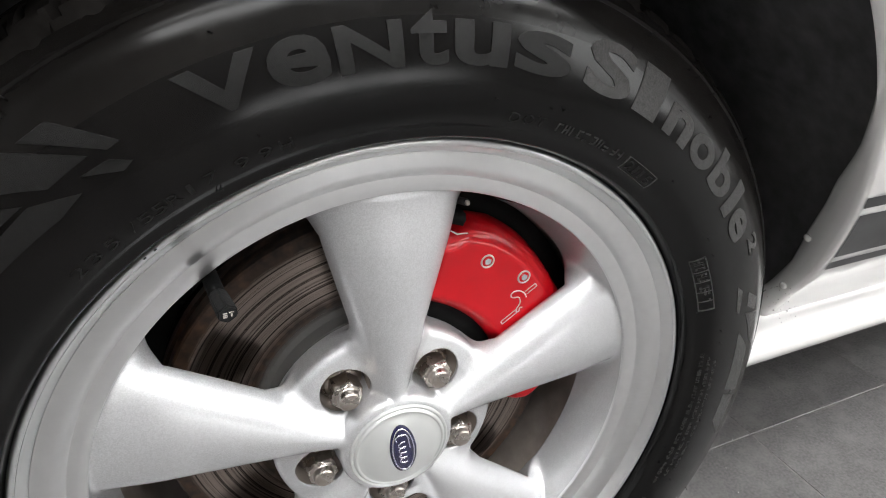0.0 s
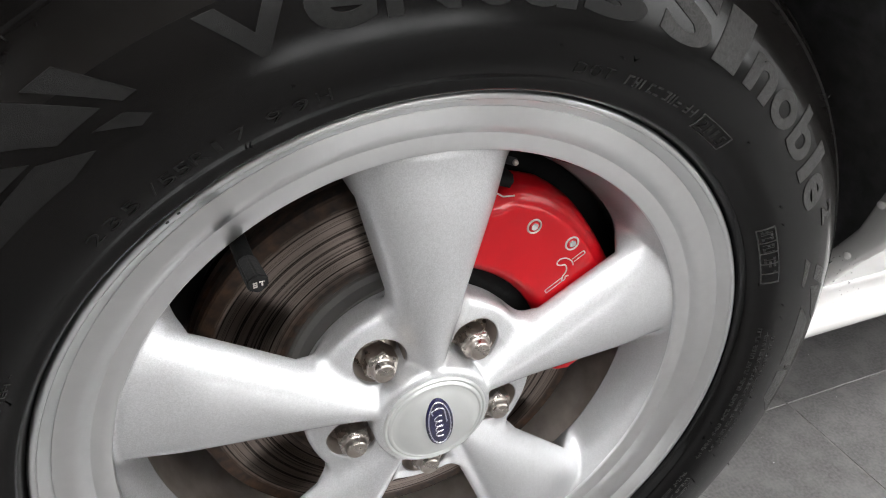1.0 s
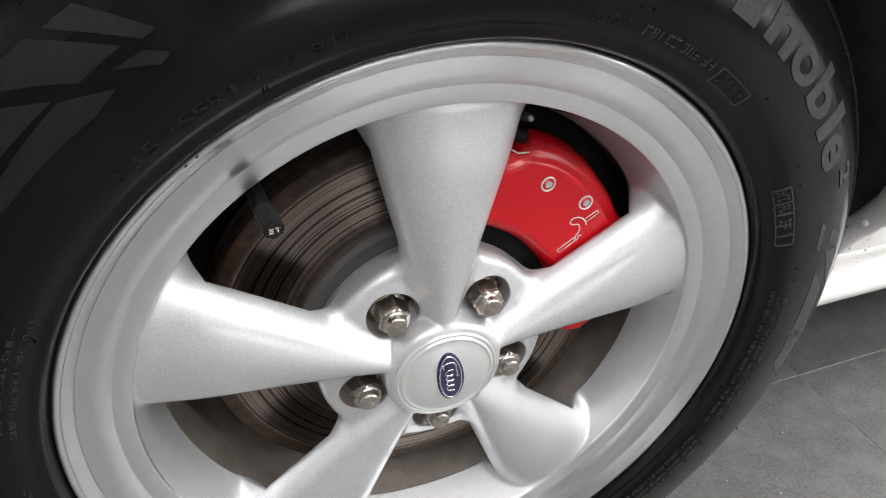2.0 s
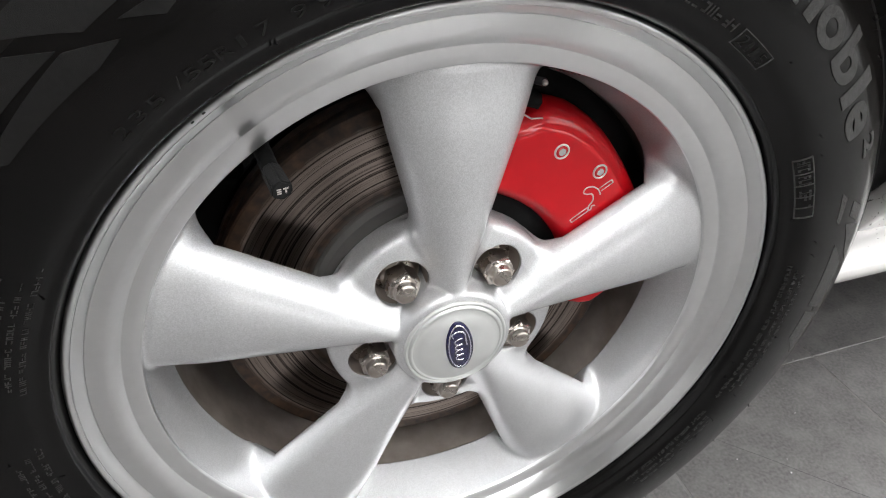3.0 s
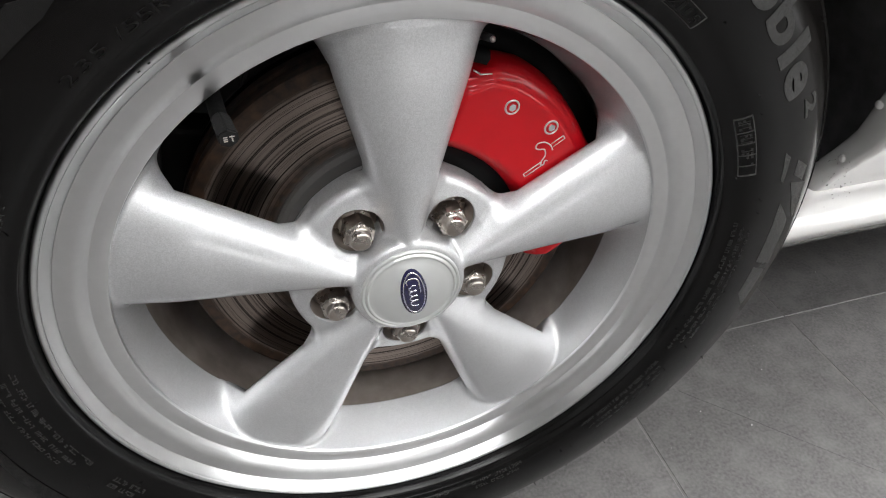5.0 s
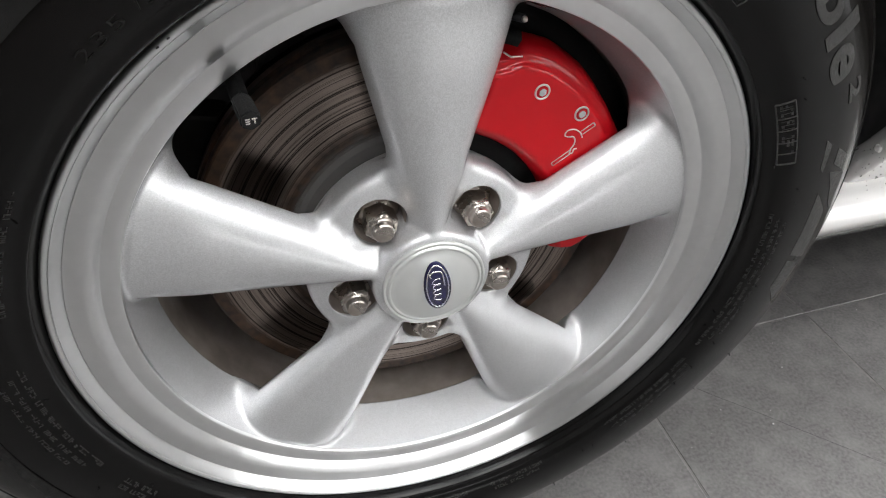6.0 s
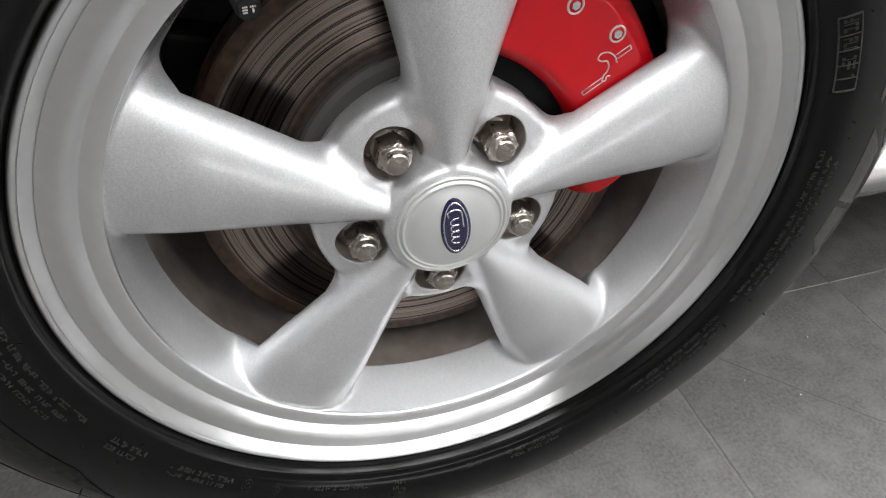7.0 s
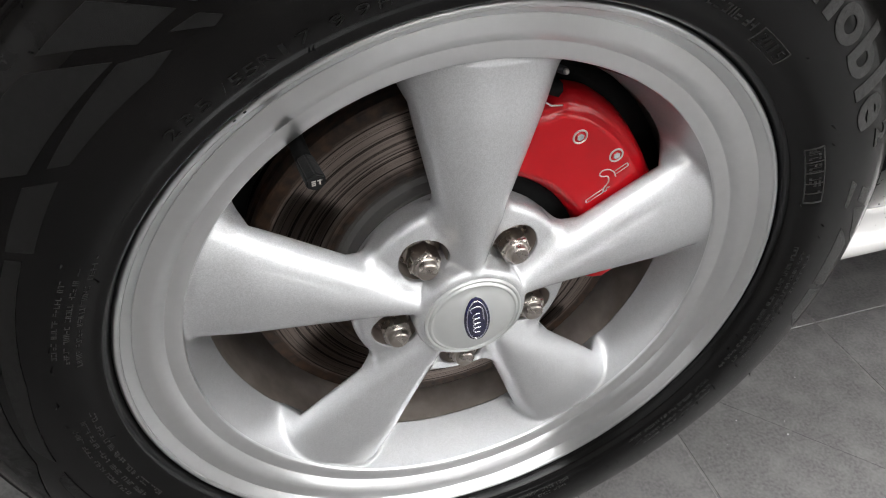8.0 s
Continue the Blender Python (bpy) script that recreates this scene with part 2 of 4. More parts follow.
# ---- the plan: hub, spokes, nuts ----
HUB = 0.333                    # height of the axle over the floor
SPOKES = [88.5 - 72 * k for k in range(5)]
NUTS = [124.8 - 72 * k for k in range(5)]
PITCH = 0.05715                # radius of the bolt circle
PAD = 0.0085                   # depth of the lug pads


def on_wheel(r, a, y):
    a = radians(a)
    return Vector((r * math.cos(a), y, r * math.sin(a)))


def smin(a, b, k):
    h = np.clip(0.5 + 0.5 * (b - a) / k, 0, 1)
    return b + (a - b) * h - k * h * (1 - h)


def smax(a, b, k):
    return -smin(-a, -b, k)


def cast(x, y, z):
    """Signed distance (roughly) to one fifth of the cast wheel, its spoke along +x, y towards the car, z across."""
    r = np.sqrt(x * x + z * z)
    # barrel: a cone that narrows towards the car
    barrel = np.maximum((0.1978 - (y + 0.006) * 0.246) - r, -0.0055 - y)
    # spoke: an arched crown between flanks that spread towards the rim
    u, v = np.clip((x - 0.03) / 0.14, 0, 1), np.clip((x - 0.15) / 0.04, 0, 1)
    front = -0.0060 - 0.0025 * u * u * (3 - 2 * u) + 0.0026 * v * v * (3 - 2 * v) + 60.0 * np.clip(x - 0.1920, 0, None) ** 2
    w = 0.0030 + 0.2650 * np.clip(x, 0.01, None)
    out = np.clip(x - 0.05, 0, 0.16)
    rise = 0.0172 - 0.030 * out
    crown = (front + rise * (np.abs(z) / w) ** 2 - y) / np.sqrt(1 + (1.4 * rise * np.abs(z) / w ** 2) ** 2)
    # flanks, with rounded corners into the barrel and the lug pads
    flank = smin(np.abs(z) - w, 0.1978 - (y + 0.006) * 0.246 - r, 0.0150)
    flank = smin(flank, r - 0.0868, 0.012) * 0.97
    spoke = smax(crown, flank, 0.006 + 0.125 * out)
    # the spoke is hollowed from behind, clear of the caliper
    spoke = smax(spoke, y - 0.0185 - 0.0175 * np.clip((0.100 - x) / 0.03, 0, 1) - 0.0190 * np.clip((r - 0.172) / 0.014, 0, 1), 0.005)
    # lug pad between the spokes, its outer edge rounded off
    pad = smax(PAD + np.clip(r - 0.070, 0, None) * 0.30 - y, r - 0.0868, 0.007)
    # collar round the centre cap
    collar = smax(r - 0.0432 - y * 0.10, -0.0086 - y, 0.006)
    f = smin(spoke, barrel, 0.0032)
    f = smin(f, pad, 0.0060)
    # pocket of the nut at either side
    a = radians(36)
    dist = np.sqrt((x - PITCH * math.cos(a)) ** 2 + (np.abs(z) - PITCH * math.sin(a)) ** 2)
    pocket = np.maximum(dist - 0.0182, y - 0.030)
    f = smax(f, -pocket, 0.0014)
    f = smin(f, collar, 0.0030)
    f = smax(f, -0.0054 - 0.006 * np.clip((0.1975 - r) / 0.025, 0, 1) - y, 0.0015)
    return np.maximum(f, y - 0.0362)


def spoke_mesh():
    """Surface nets over a grid in radius, angle and depth, then drawn onto the exact surface."""
    nr, na, ny = 140, 170, 48
    rs, ys = np.linspace(0.0365, 0.2008, nr), np.linspace(-0.0142, 0.0405, ny)
    da = 72.0 / (na - 2)
    an = np.radians(np.linspace(-36 - da / 2, 36 + da / 2, na))
    R, A, Y = np.meshgrid(rs, an, ys, indexing="ij")
    F = cast(R * np.cos(A), Y, R * np.sin(A))
    ins = F < 0
    shape = (nr - 1, na - 1, ny - 1)
    total, count = np.zeros(shape + (3,)), np.zeros(shape)
    corner = [(i, j, k) for i in (0, 1) for j in (0, 1) for k in (0, 1)]
    cut = lambda arr, c: arr[c[0]:c[0] + shape[0], c[1]:c[1] + shape[1], c[2]:c[2] + shape[2]]
    for c in corner:
        for ax in range(3):
            if c[ax]:
                continue
            e = list(c)
            e[ax] = 1
            fa, fb = cut(F, c), cut(F, e)
            hit = (fa < 0) != (fb < 0)
            t = np.where(hit, fa / np.where(hit, fa - fb, 1), 0)
            for k in range(3):
                total[..., k] += np.where(hit, c[k] + (t if k == ax else 0), 0)
            count += hit
    live = count > 0
    idx = -np.ones(shape, int)
    idx[live] = np.arange(live.sum())
    cell = np.argwhere(live)
    at = cell + total[live] / count[live][:, None]
    r = np.interp(at[:, 0], np.arange(nr), rs)
    a = np.interp(at[:, 1], np.arange(na), an)
    y = np.interp(at[:, 2], np.arange(ny), ys)
    a = np.where(cell[:, 1] == 0, -radians(36), np.where(cell[:, 1] == na - 2, radians(36), a))
    P = np.stack([r * np.cos(a), y, r * np.sin(a)], 1)
    seam = (cell[:, 1] == 0) | (cell[:, 1] == na - 2)

    def grad(P):
        h, out = 2e-4, []
        for k in range(3):
            o = np.zeros(3)
            o[k] = h
            q, s = P + o, P - o
            out.append((cast(q[:, 0], q[:, 1], q[:, 2]) - cast(s[:, 0], s[:, 1], s[:, 2])) / (2 * h))
        return np.stack(out, 1)

    for _ in range(3):
        g, f = grad(P), cast(P[:, 0], P[:, 1], P[:, 2])
        step = -(f / np.maximum((g * g).sum(1), 0.04))[:, None] * g
        step *= np.minimum(1, 0.0008 / np.maximum(np.linalg.norm(step, axis=1), 1e-9))[:, None]
        P = P + 0.8 * step
    # keep the seams on their planes
    rr = np.hypot(P[:, 0], P[:, 2])
    sgn = np.where(cell[:, 1] == 0, -1, 1)
    P[seam, 0] = (rr * math.cos(radians(36)))[seam]
    P[seam, 2] = (rr * math.sin(radians(36)) * sgn)[seam]
    quads = []
    for ax, (u, v) in ((0, (1, 2)), (1, (2, 0)), (2, (0, 1))):
        sl = [slice(1, s) for s in shape]
        sl[ax] = slice(0, shape[ax])
        lo = [slice(1, s) for s in shape]
        lo[ax] = slice(0, shape[ax])
        up = list(lo)
        up[ax] = slice(1, shape[ax] + 1)
        i0, i1 = ins[tuple(lo)], ins[tuple(up)]
        change = np.argwhere(i0 != i1)
        if not len(change):
            continue
        base = change + np.array([0 if k == ax else 1 for k in range(3)])
        first = i0[i0 != i1]
        eu, ev = np.eye(3, dtype=int)[u], np.eye(3, dtype=int)[v]
        q = np.stack([idx[tuple((base - eu - ev).T)], idx[tuple((base - ev).T)], idx[tuple(base.T)], idx[tuple((base - eu).T)]], 1)
        q[~first] = q[~first][:, ::-1]
        quads.append(q)
    quads = np.concatenate(quads)
    # drop the back, which faces the car and is never seen
    quads = quads[~(P[quads, 1] > 0.0359).all(1)]
    p = P[quads]
    face = np.cross(p[:, 2] - p[:, 0], p[:, 3] - p[:, 1])
    wrong = (face * grad(p.mean(1))).sum(1) < 0
    quads[wrong] = quads[wrong][:, ::-1]
    me = bpy.data.meshes.new("spoke")
    me.from_pydata(P.tolist(), [], quads.tolist())
    me.shade_smooth()
    g = grad(P)
    g /= np.maximum(np.linalg.norm(g, axis=1), 1e-9)[:, None]
    me.normals_split_custom_set_from_vertices(g.tolist())
    return me


# ---- the room ----
def room():
    x0, x1, y0, y1, h = ROOM
    t = 0.15
    for name, size, at, mat in (("wall_north", (x1 - x0 + 2 * t, t, h), ((x0 + x1) / 2, y1 + t / 2, h / 2), GREYWALL),
                                ("wall_west", (t, y1 - y0, h), (x0 - t / 2, (y0 + y1) / 2, h / 2), PLASTER),
                                ("wall_east", (t, y1 - y0, h), (x1 + t / 2, (y0 + y1) / 2, h / 2), PLASTER),
                                ("ceiling", (x1 - x0 + 2 * t, y1 - y0 + 2 * t, t), ((x0 + x1) / 2, (y0 + y1) / 2, h + t / 2), PLASTER)):
        bm = box(bmesh.new(), size)
        tagged(part(name, bm, mat, smooth=False, loc=at), "plain painted " + name.split("_")[0] + " that closes the showroom", name.split("_")[0], kind="structure")


def south_wall(openings, label):
    """The wall behind the camera with its openings (from, to, sill, head, glow), and a daylit window in each."""
    x0, x1, y0, y1, h = ROOM
    t, bm, left = 0.15, bmesh.new(), x0 - 0.15
    runs = []
    for a, b, lo, hi, glow in openings:
        runs += [(left, a, 0, h), (a, b, 0, lo), (a, b, hi, h)]
        left = b
    for p, q, z0, z1 in runs + [(left, x1 + t, 0, h)]:
        box(bm, (q - p, t, z1 - z0), Matrix.Translation(((p + q) / 2, y0 - t / 2, (z0 + z1) / 2)))
    tagged(part("wall_south", bm, DIMWALL, smooth=False), label, "wall", kind="structure")
    for i, (a, b, lo, hi, glow) in enumerate(openings):
        top = tagged(new("window_%d" % (i + 1)), "frosted window bright with daylight", "window", kind="structure")
        bm = bmesh.new()
        for p, q, z0, z1 in ((a, a + 0.03, lo, hi), (b - 0.03, b, lo, hi), (a + 0.03, b - 0.03, lo, lo + 0.03), (a + 0.03, b - 0.03, hi - 0.03, hi)):
            box(bm, (q - p - 0.002, 0.05, z1 - z0 - 0.002), Matrix.Translation(((p + q) / 2, y0 - 0.05, (z0 + z1) / 2)), 0.003)
        part("window_frame", bm, DARK, top, smooth=False)
        part("pane", box(bmesh.new(), (b - a - 0.06, 0.008, hi - lo - 0.06), Matrix.Translation(((a + b) / 2, y0 - 0.06, (lo + hi) / 2))), glow, top, "frosted pane bright with daylight", smooth=False)


def ceiling_light():
    top = new("ceiling_light")
    tagged(top, "long flat white LED panel on the ceiling", "ceiling light", "ceiling lights")
    bm = bmesh.new()
    for sx, sy, px, py in ((1.24, 0.03, 0, 0.305), (1.24, 0.03, 0, -0.305), (0.03, 0.58, 0.605, 0), (0.03, 0.58, -0.605, 0)):
        box(bm, (sx, sy, 0.05), Matrix.Translation((px, py, 0)), 0.003)
    part("frame", bm, PLASTER, top, smooth=False)
    part("diffuser", box(bmesh.new(), (1.178, 0.578, 0.02), Matrix.Translation((0, 0, 0.002))), GLOW, top, "glowing white diffuser", smooth=False)
    return top


room()
south_wall([(0.05, 1.15, 0.05, 0.45, DAYLIGHT), (2.1, 4.5, 0.40, 2.5, SHOPFRONT)], "dark grey painted wall with two windows")
one = ceiling_light()
one.location = (-0.6, -0.15, ROOM[4] - 0.028)
for px, py in [(x, y) for y in (-0.15, -1.00, -1.85) for x in (-0.6, 0.8, 2.2, 3.6) if (x, y) != (-0.6, -0.15)] + [(0.4, 1.4), (2.2, 1.4)]:
    copy_thing(one, pose(px, py, ROOM[4] - 0.028))

# ---- the car ----
car = tagged(new("car"), "white coupe with dark side stripes parked on tiled floor", "car")
BODY = [(0.333, 0.016), (0.369, -0.003), (0.40, -0.023), (0.439, -0.0385), (0.471, -0.05), (0.52, -0.065), (0.575, -0.08), (0.66, -0.092), (0.76, -0.095), (0.86, -0.085), (0.95, -0.05)]


def body_y(z):
    """How far the flank of the body stands out at a height."""
    return float(np.interp(z, [p[0] for p in BODY], [p[1] for p in BODY]))


ARCH = 0.385


def arch_r(a):
    """The arch opens a little wider over the top and the front."""
    return ARCH + float(np.interp(a, [38, 60, 85, 180], [0, 0.016, 0.060, 0.075]))


def flange(a):
    """Width of the turned-in edge of the arch."""
    return float(np.interp(a, [-4, 6, 16, 25, 31, 38, 150, 175], [0.024, 0.022, 0.027, 0.022, 0.012, 0.006, 0.006, 0.02]))


def fender():
    bm, rows = bmesh.new(), []
    x0, x1, z0, z1 = -0.85, 2.3, 0.3335, 0.95
    for i in range(121):
        a = -0.0 + 180.0 * i / 120
        c, s = math.cos(radians(a)), math.sin(radians(a))
        reach = min([v for v in ((x1 if c > 0 else -x0) / max(abs(c), 1e-6), (z1 - HUB) / max(s, 1e-6))])
        row = []
        w, ra = flange(a), arch_r(a)
        zz = HUB + ra * s
        row.append((ra * c * 1.012, body_y(zz) + w + 0.004, HUB + ra * s * 1.012))
        row.append((ra * c, body_y(zz) + w, HUB + ra * s))
        row.append((ra * c, body_y(zz) + 0.006, HUB + ra * s))
        row.append((ra * c * 1.002, body_y(zz) + 0.002, HUB + ra * s * 1.002))
        for k in range(26):
            f = (k / 25) ** 1.8
            r = ra * 1.009 + (reach - ra * 1.009) * f
            z = HUB + r * s
            row.append((r * c, body_y(max(z, z0)), max(z, z0)))
        rows.append([bm.verts.new(p) for p in row])
    for p, q in zip(rows, rows[1:]):
        for k in range(len(p) - 1):
            bm.faces.new((p[k], p[k + 1], q[k + 1], q[k]))
    part("fender", bm, WHITE, car, "glossy white painted fender and door skin")


def rocker():
    prof = [(0.040, 0.345), (0.034, 0.333), (0.026, 0.3290), (0.014, 0.3290), (0.006, 0.3288), (-0.003, 0.3265), (-0.0115, 0.322), (-0.0145, 0.314), (-0.012, 0.307), (0.0, 0.291),
            (0.04, 0.244), (0.075, 0.204), (0.083, 0.197), (0.095, 0.196), (0.16, 0.20)]
    bm, rows = bmesh.new(), []
    for x in (0.30, 0.304, 0.31, 0.6, 1.2, 2.3):
        e = 0.006 if x == 0.30 else 0.002 if x == 0.304 else 0
        rows.append([bm.verts.new((x, y + e, z)) for y, z in prof])
    for p, q in zip(rows, rows[1:]):
        for k in range(len(prof) - 1):
            bm.faces.new((p[k], p[k + 1], q[k + 1], q[k]))
    bm.faces.new(rows[0])
    crease(part("rocker_panel", bm, WHITE, car, "white painted sill with a rounded upper edge"), 50)


def stripe(z0, z1, name, label):
    bm = bmesh.new()
    for side in (0,):
        rows = []
        for i in range(60):
            row = []
            for k in range(7):
                z = z0 + (z1 - z0) * k / 6
                s = (z - HUB) / (ARCH * 1.012)
                xs = ARCH * 1.012 * math.sqrt(max(0, 1 - s * s))
                row.append(bm.verts.new((xs + (2.25 - xs) * (i / 59) ** 1.5, body_y(z) - 0.0009, z)))
            rows.append(row)
        for p, q in zip(rows, rows[1:]):
            for k in range(6):
                bm.faces.new((p[k], p[k + 1], q[k + 1], q[k]))
    part(name, bm, STRIPE, car, label)


def liner():
    bm, rows = bmesh.new(), []
    for i in range(97):
        a = -12 + 204 * i / 96
        c, s = math.cos(radians(a)), math.sin(radians(a))
        yf = body_y(max(HUB + arch_r(a) * s, 0.333)) + flange(a) + 0.003
        r = arch_r(a) * 1.010
        rows.append([bm.verts.new((rr * c, y, HUB + rr * s)) for rr, y in ((r, yf), (r + 0.004, yf + 0.004), (r + 0.010, yf + 0.05), (r + 0.012, 0.16), (r + 0.012, 0.34), (r - 0.05, 0.40), (0.02, 0.42))])
    for p, q in zip(rows, rows[1:]):
        for k in range(len(p) - 1):
            bm.faces.new((p[k], p[k + 1], q[k + 1], q[k]))
    ring = [bm.verts.new((0.46 * math.cos(2 * math.pi * i / 48), 0.43, HUB + 0.06 + 0.46 * math.sin(2 * math.pi * i / 48))) for i in range(48)]
    bm.faces.new(ring)
    part("wheel_arch_liner", bm, LINER, car, "matt black plastic wheel arch liner")


def clip_pin(a, y):
    bm = bmesh.new()
    p = Vector((0, 0, HUB)) + on_wheel(ARCH - 0.0005, a, y)
    d = Vector((-math.cos(radians(a)), 0, -math.sin(radians(a))))
    m = Matrix.Translation(p) @ d.to_track_quat("Z", "Y").to_matrix().to_4x4()
    bmesh.ops.create_uvsphere(bm, u_segments=16, v_segments=8, radius=0.0038, matrix=m @ Matrix.Diagonal((1, 1, 0.6, 1)))
    part("push_pin", bm, WHITE, car, "small white plastic push pin")


fender()
rocker()
stripe(0.482, 0.4927, "side_stripe", "thin dark vinyl stripe")
stripe(0.426, 0.4747, "side_stripe", "broad dark vinyl stripe")
stripe(0.4098, 0.4196, "side_stripe", "thin dark vinyl stripe")
liner()
rnd, bm = random.Random(5), bmesh.new()
for i in range(40):
    a, y = rnd.gauss(3.6, 1.4), rnd.triangular(-0.016, 0.022, -0.004)
    rad = rnd.uniform(0.00015, 0.0005)
    d = Vector((-math.cos(radians(a)), 0, -math.sin(radians(a))))
    m = Matrix.Translation(Vector((0, 0, HUB)) + on_wheel(ARCH - 0.0001, a, y)) @ d.to_track_quat("Z", "Y").to_matrix().to_4x4() @ Matrix.Diagonal((rad, rad * rnd.uniform(0.8, 2), 0.0004, 1))
    bmesh.ops.create_icosphere(bm, subdivisions=1, radius=1, matrix=m)
tagged(part("tar_specks", bm, BLACK, car, "dark specks of road dirt"), kind="stuff")
clip_pin(15.5, -0.012)
clip_pin(6.5, 0.004)
part("underbody", box(bmesh.new(), (2.0, 1.6, 0.02), Matrix.Translation((1.38, 0.93, 0.215))), BLACK, car, "dark underbody panel", smooth=False)

# ---- the wheel ----
FACE = [(0.1972, -0.0045), (0.1974, -0.0066), (0.1981, -0.0073), (0.2030, -0.0081), (0.2078, -0.0090), (0.2082, -0.0090), (0.2086, -0.0099)]
COVE = curve_profile([(0.2086, -0.0099), (0.2093, -0.0110), (0.2108, -0.0130), (0.2128, -0.0148), (0.2150, -0.0160), (0.2172, -0.0166), (0.2205, -0.0171), (0.2245, -0.0176), (0.2250, -0.0177)], 4)
BEAD = [(0.2250, -0.0177), (0.2254, -0.0172), (0.2258, -0.0180), (0.2262, -0.0185)] + curve_profile([(0.2262, -0.0185), (0.2276, -0.0206), (0.2295, -0.0232), (0.2306, -0.0244)], 4) + [(0.2309, -0.0241)] + curve_profile([(0.2312, -0.0250), (0.2325, -0.0258), (0.2336, -0.0258), (0.2345, -0.0251), (0.2351, -0.0238), (0.2352, -0.0220)], 4) + [(0.2350, -0.0180), (0.2335, -0.0120)]
barrel = [(0.1985, -0.0050), (0.2006, -0.0040), (0.2006, 0.0362), (0.1880, 0.0364), (0.1905, 0.0385), (0.1915, 0.05), (0.1905, 0.12), (0.195, 0.165), (0.206, 0.178), (0.228, 0.180)]
wheel = part("wheel", lathe(barrel, 192), DUSTY, car, "five-spoke silver alloy wheel with machined lip and black tyre", loc=(0, 0, HUB))
crease(wheel, 30)
part("lip_face", lathe(FACE, 480), SATIN, wheel, "satin machined face inside the lip")
lip = part("rim_lip", lathe(COVE + BEAD[1:], 480), LIP, wheel, "polished machined aluminium lip")
crease(lip, 28)
mesh = spoke_mesh()
for a in SPOKES:
    ob = link("spoke", mesh, SILVER, wheel, "tapered silver painted spoke")
    ob.rotation_euler = (0, -radians(a), 0)


def lug_nut():
    bm = bmesh.new()
    af = 0.0206 / 2
    rings = []
    for r, y, hexed in ((0.0165, 0.0300, 0), (0.0158, 0.0275, 0), (0.0122, 0.0238, 0), (0.0125, 0.0225, 0), (af, 0.0215, 1), (af, 0.0085, 1), (af * 0.985, 0.0075, 0.75), (0.0097, 0.0066, 0.15),
                        (0.0084, 0.0061, 0), (0.0079, 0.0055, 0), (0.0077, 0.0030, 0), (0.0073, 0.0016, 0), (0.0064, 0.0007, 0), (0.0, 0.0, 0)):
        ring = []
        if r == 0:
            ring.append(bm.verts.new((0, y, 0)))
        else:
            for k in range(48):
                a = 2 * math.pi * k / 48
                q = (a + math.pi / 6) % (math.pi / 3) - math.pi / 6
                rr = r * ((1 - hexed) + hexed / math.cos(q))
                ring.append(bm.verts.new((rr * math.cos(a), y, rr * math.sin(a))))
        rings.append(ring)
    for p, q in zip(rings, rings[1:]):
        for k in range(48):
            vs = list(dict.fromkeys((p[k], p[(k + 1) % 48], q[(k + 1) % len(q)], q[k % len(q)])))
            bm.faces.new(vs)
    ob = part("lug_nut", bm, STEEL, wheel, "worn stainless steel lug nut")
    crease(ob, 22)
    return ob


nut = lug_nut()
seat = lathe([(0.0181, 0.0104), (0.0178, 0.0115), (0.0176, 0.0285), (0.0168, 0.0295), (0.004, 0.0297)], 64)
seat = part("nut_seat", seat, DUSTY, wheel, "dark steel seat round the nut")
for i, a in enumerate(NUTS):
    ob = seat if i == 0 else link("nut_seat", seat.data, None, wheel, "dark steel seat round the nut")
    ob.location = on_wheel(PITCH, a, 0)
for i, a in enumerate(NUTS):
    ob = nut if i == 0 else link("lug_nut", nut.data, None, wheel, "worn stainless steel lug nut")
    ob.location = on_wheel(PITCH, a, -0.004)
    ob.rotation_euler = (0, radians((11, 37, 5, 22, 49)[i]), 0)

cap = [(0.0376, 0.004), (0.0376, -0.0080), (0.0374, -0.0098), (0.0368, -0.0106), (0.0360, -0.0108), (0.0354, -0.0104), (0.0350, -0.0098), (0.0346, -0.0100), (0.0342, -0.0108), (0.0334, -0.0116), (0.0326, -0.0117), (0.0321, -0.0112), (0.0315, -0.0111), (0.028, -0.0126), (0.020, -0.0145), (0.010, -0.0156), (0.0, -0.0158)]
part("centre_cap", lathe(cap, 128), CAP, wheel, "domed silver centre cap")


def cap_y(r):
    return float(np.interp(r, [0, 0.010, 0.020, 0.028, 0.0315], [-0.0158, -0.0156, -0.0145, -0.0126, -0.0111]))


EMBLEM_AT, EMBLEM_TURN = (0.0004, 0.0028), -5.5


def emblem_point(u, v, lift):
    """u runs along the long axis of the oval, which stands nearly upright on the cap; v across it."""
    t = radians(EMBLEM_TURN)
    x, z = EMBLEM_AT[0] + v * math.cos(t) - u * math.sin(t) * -1, EMBLEM_AT[1] + u * math.cos(t) + v * math.sin(t) * -1
    return (x, cap_y(math.hypot(x, z)) - lift, z)


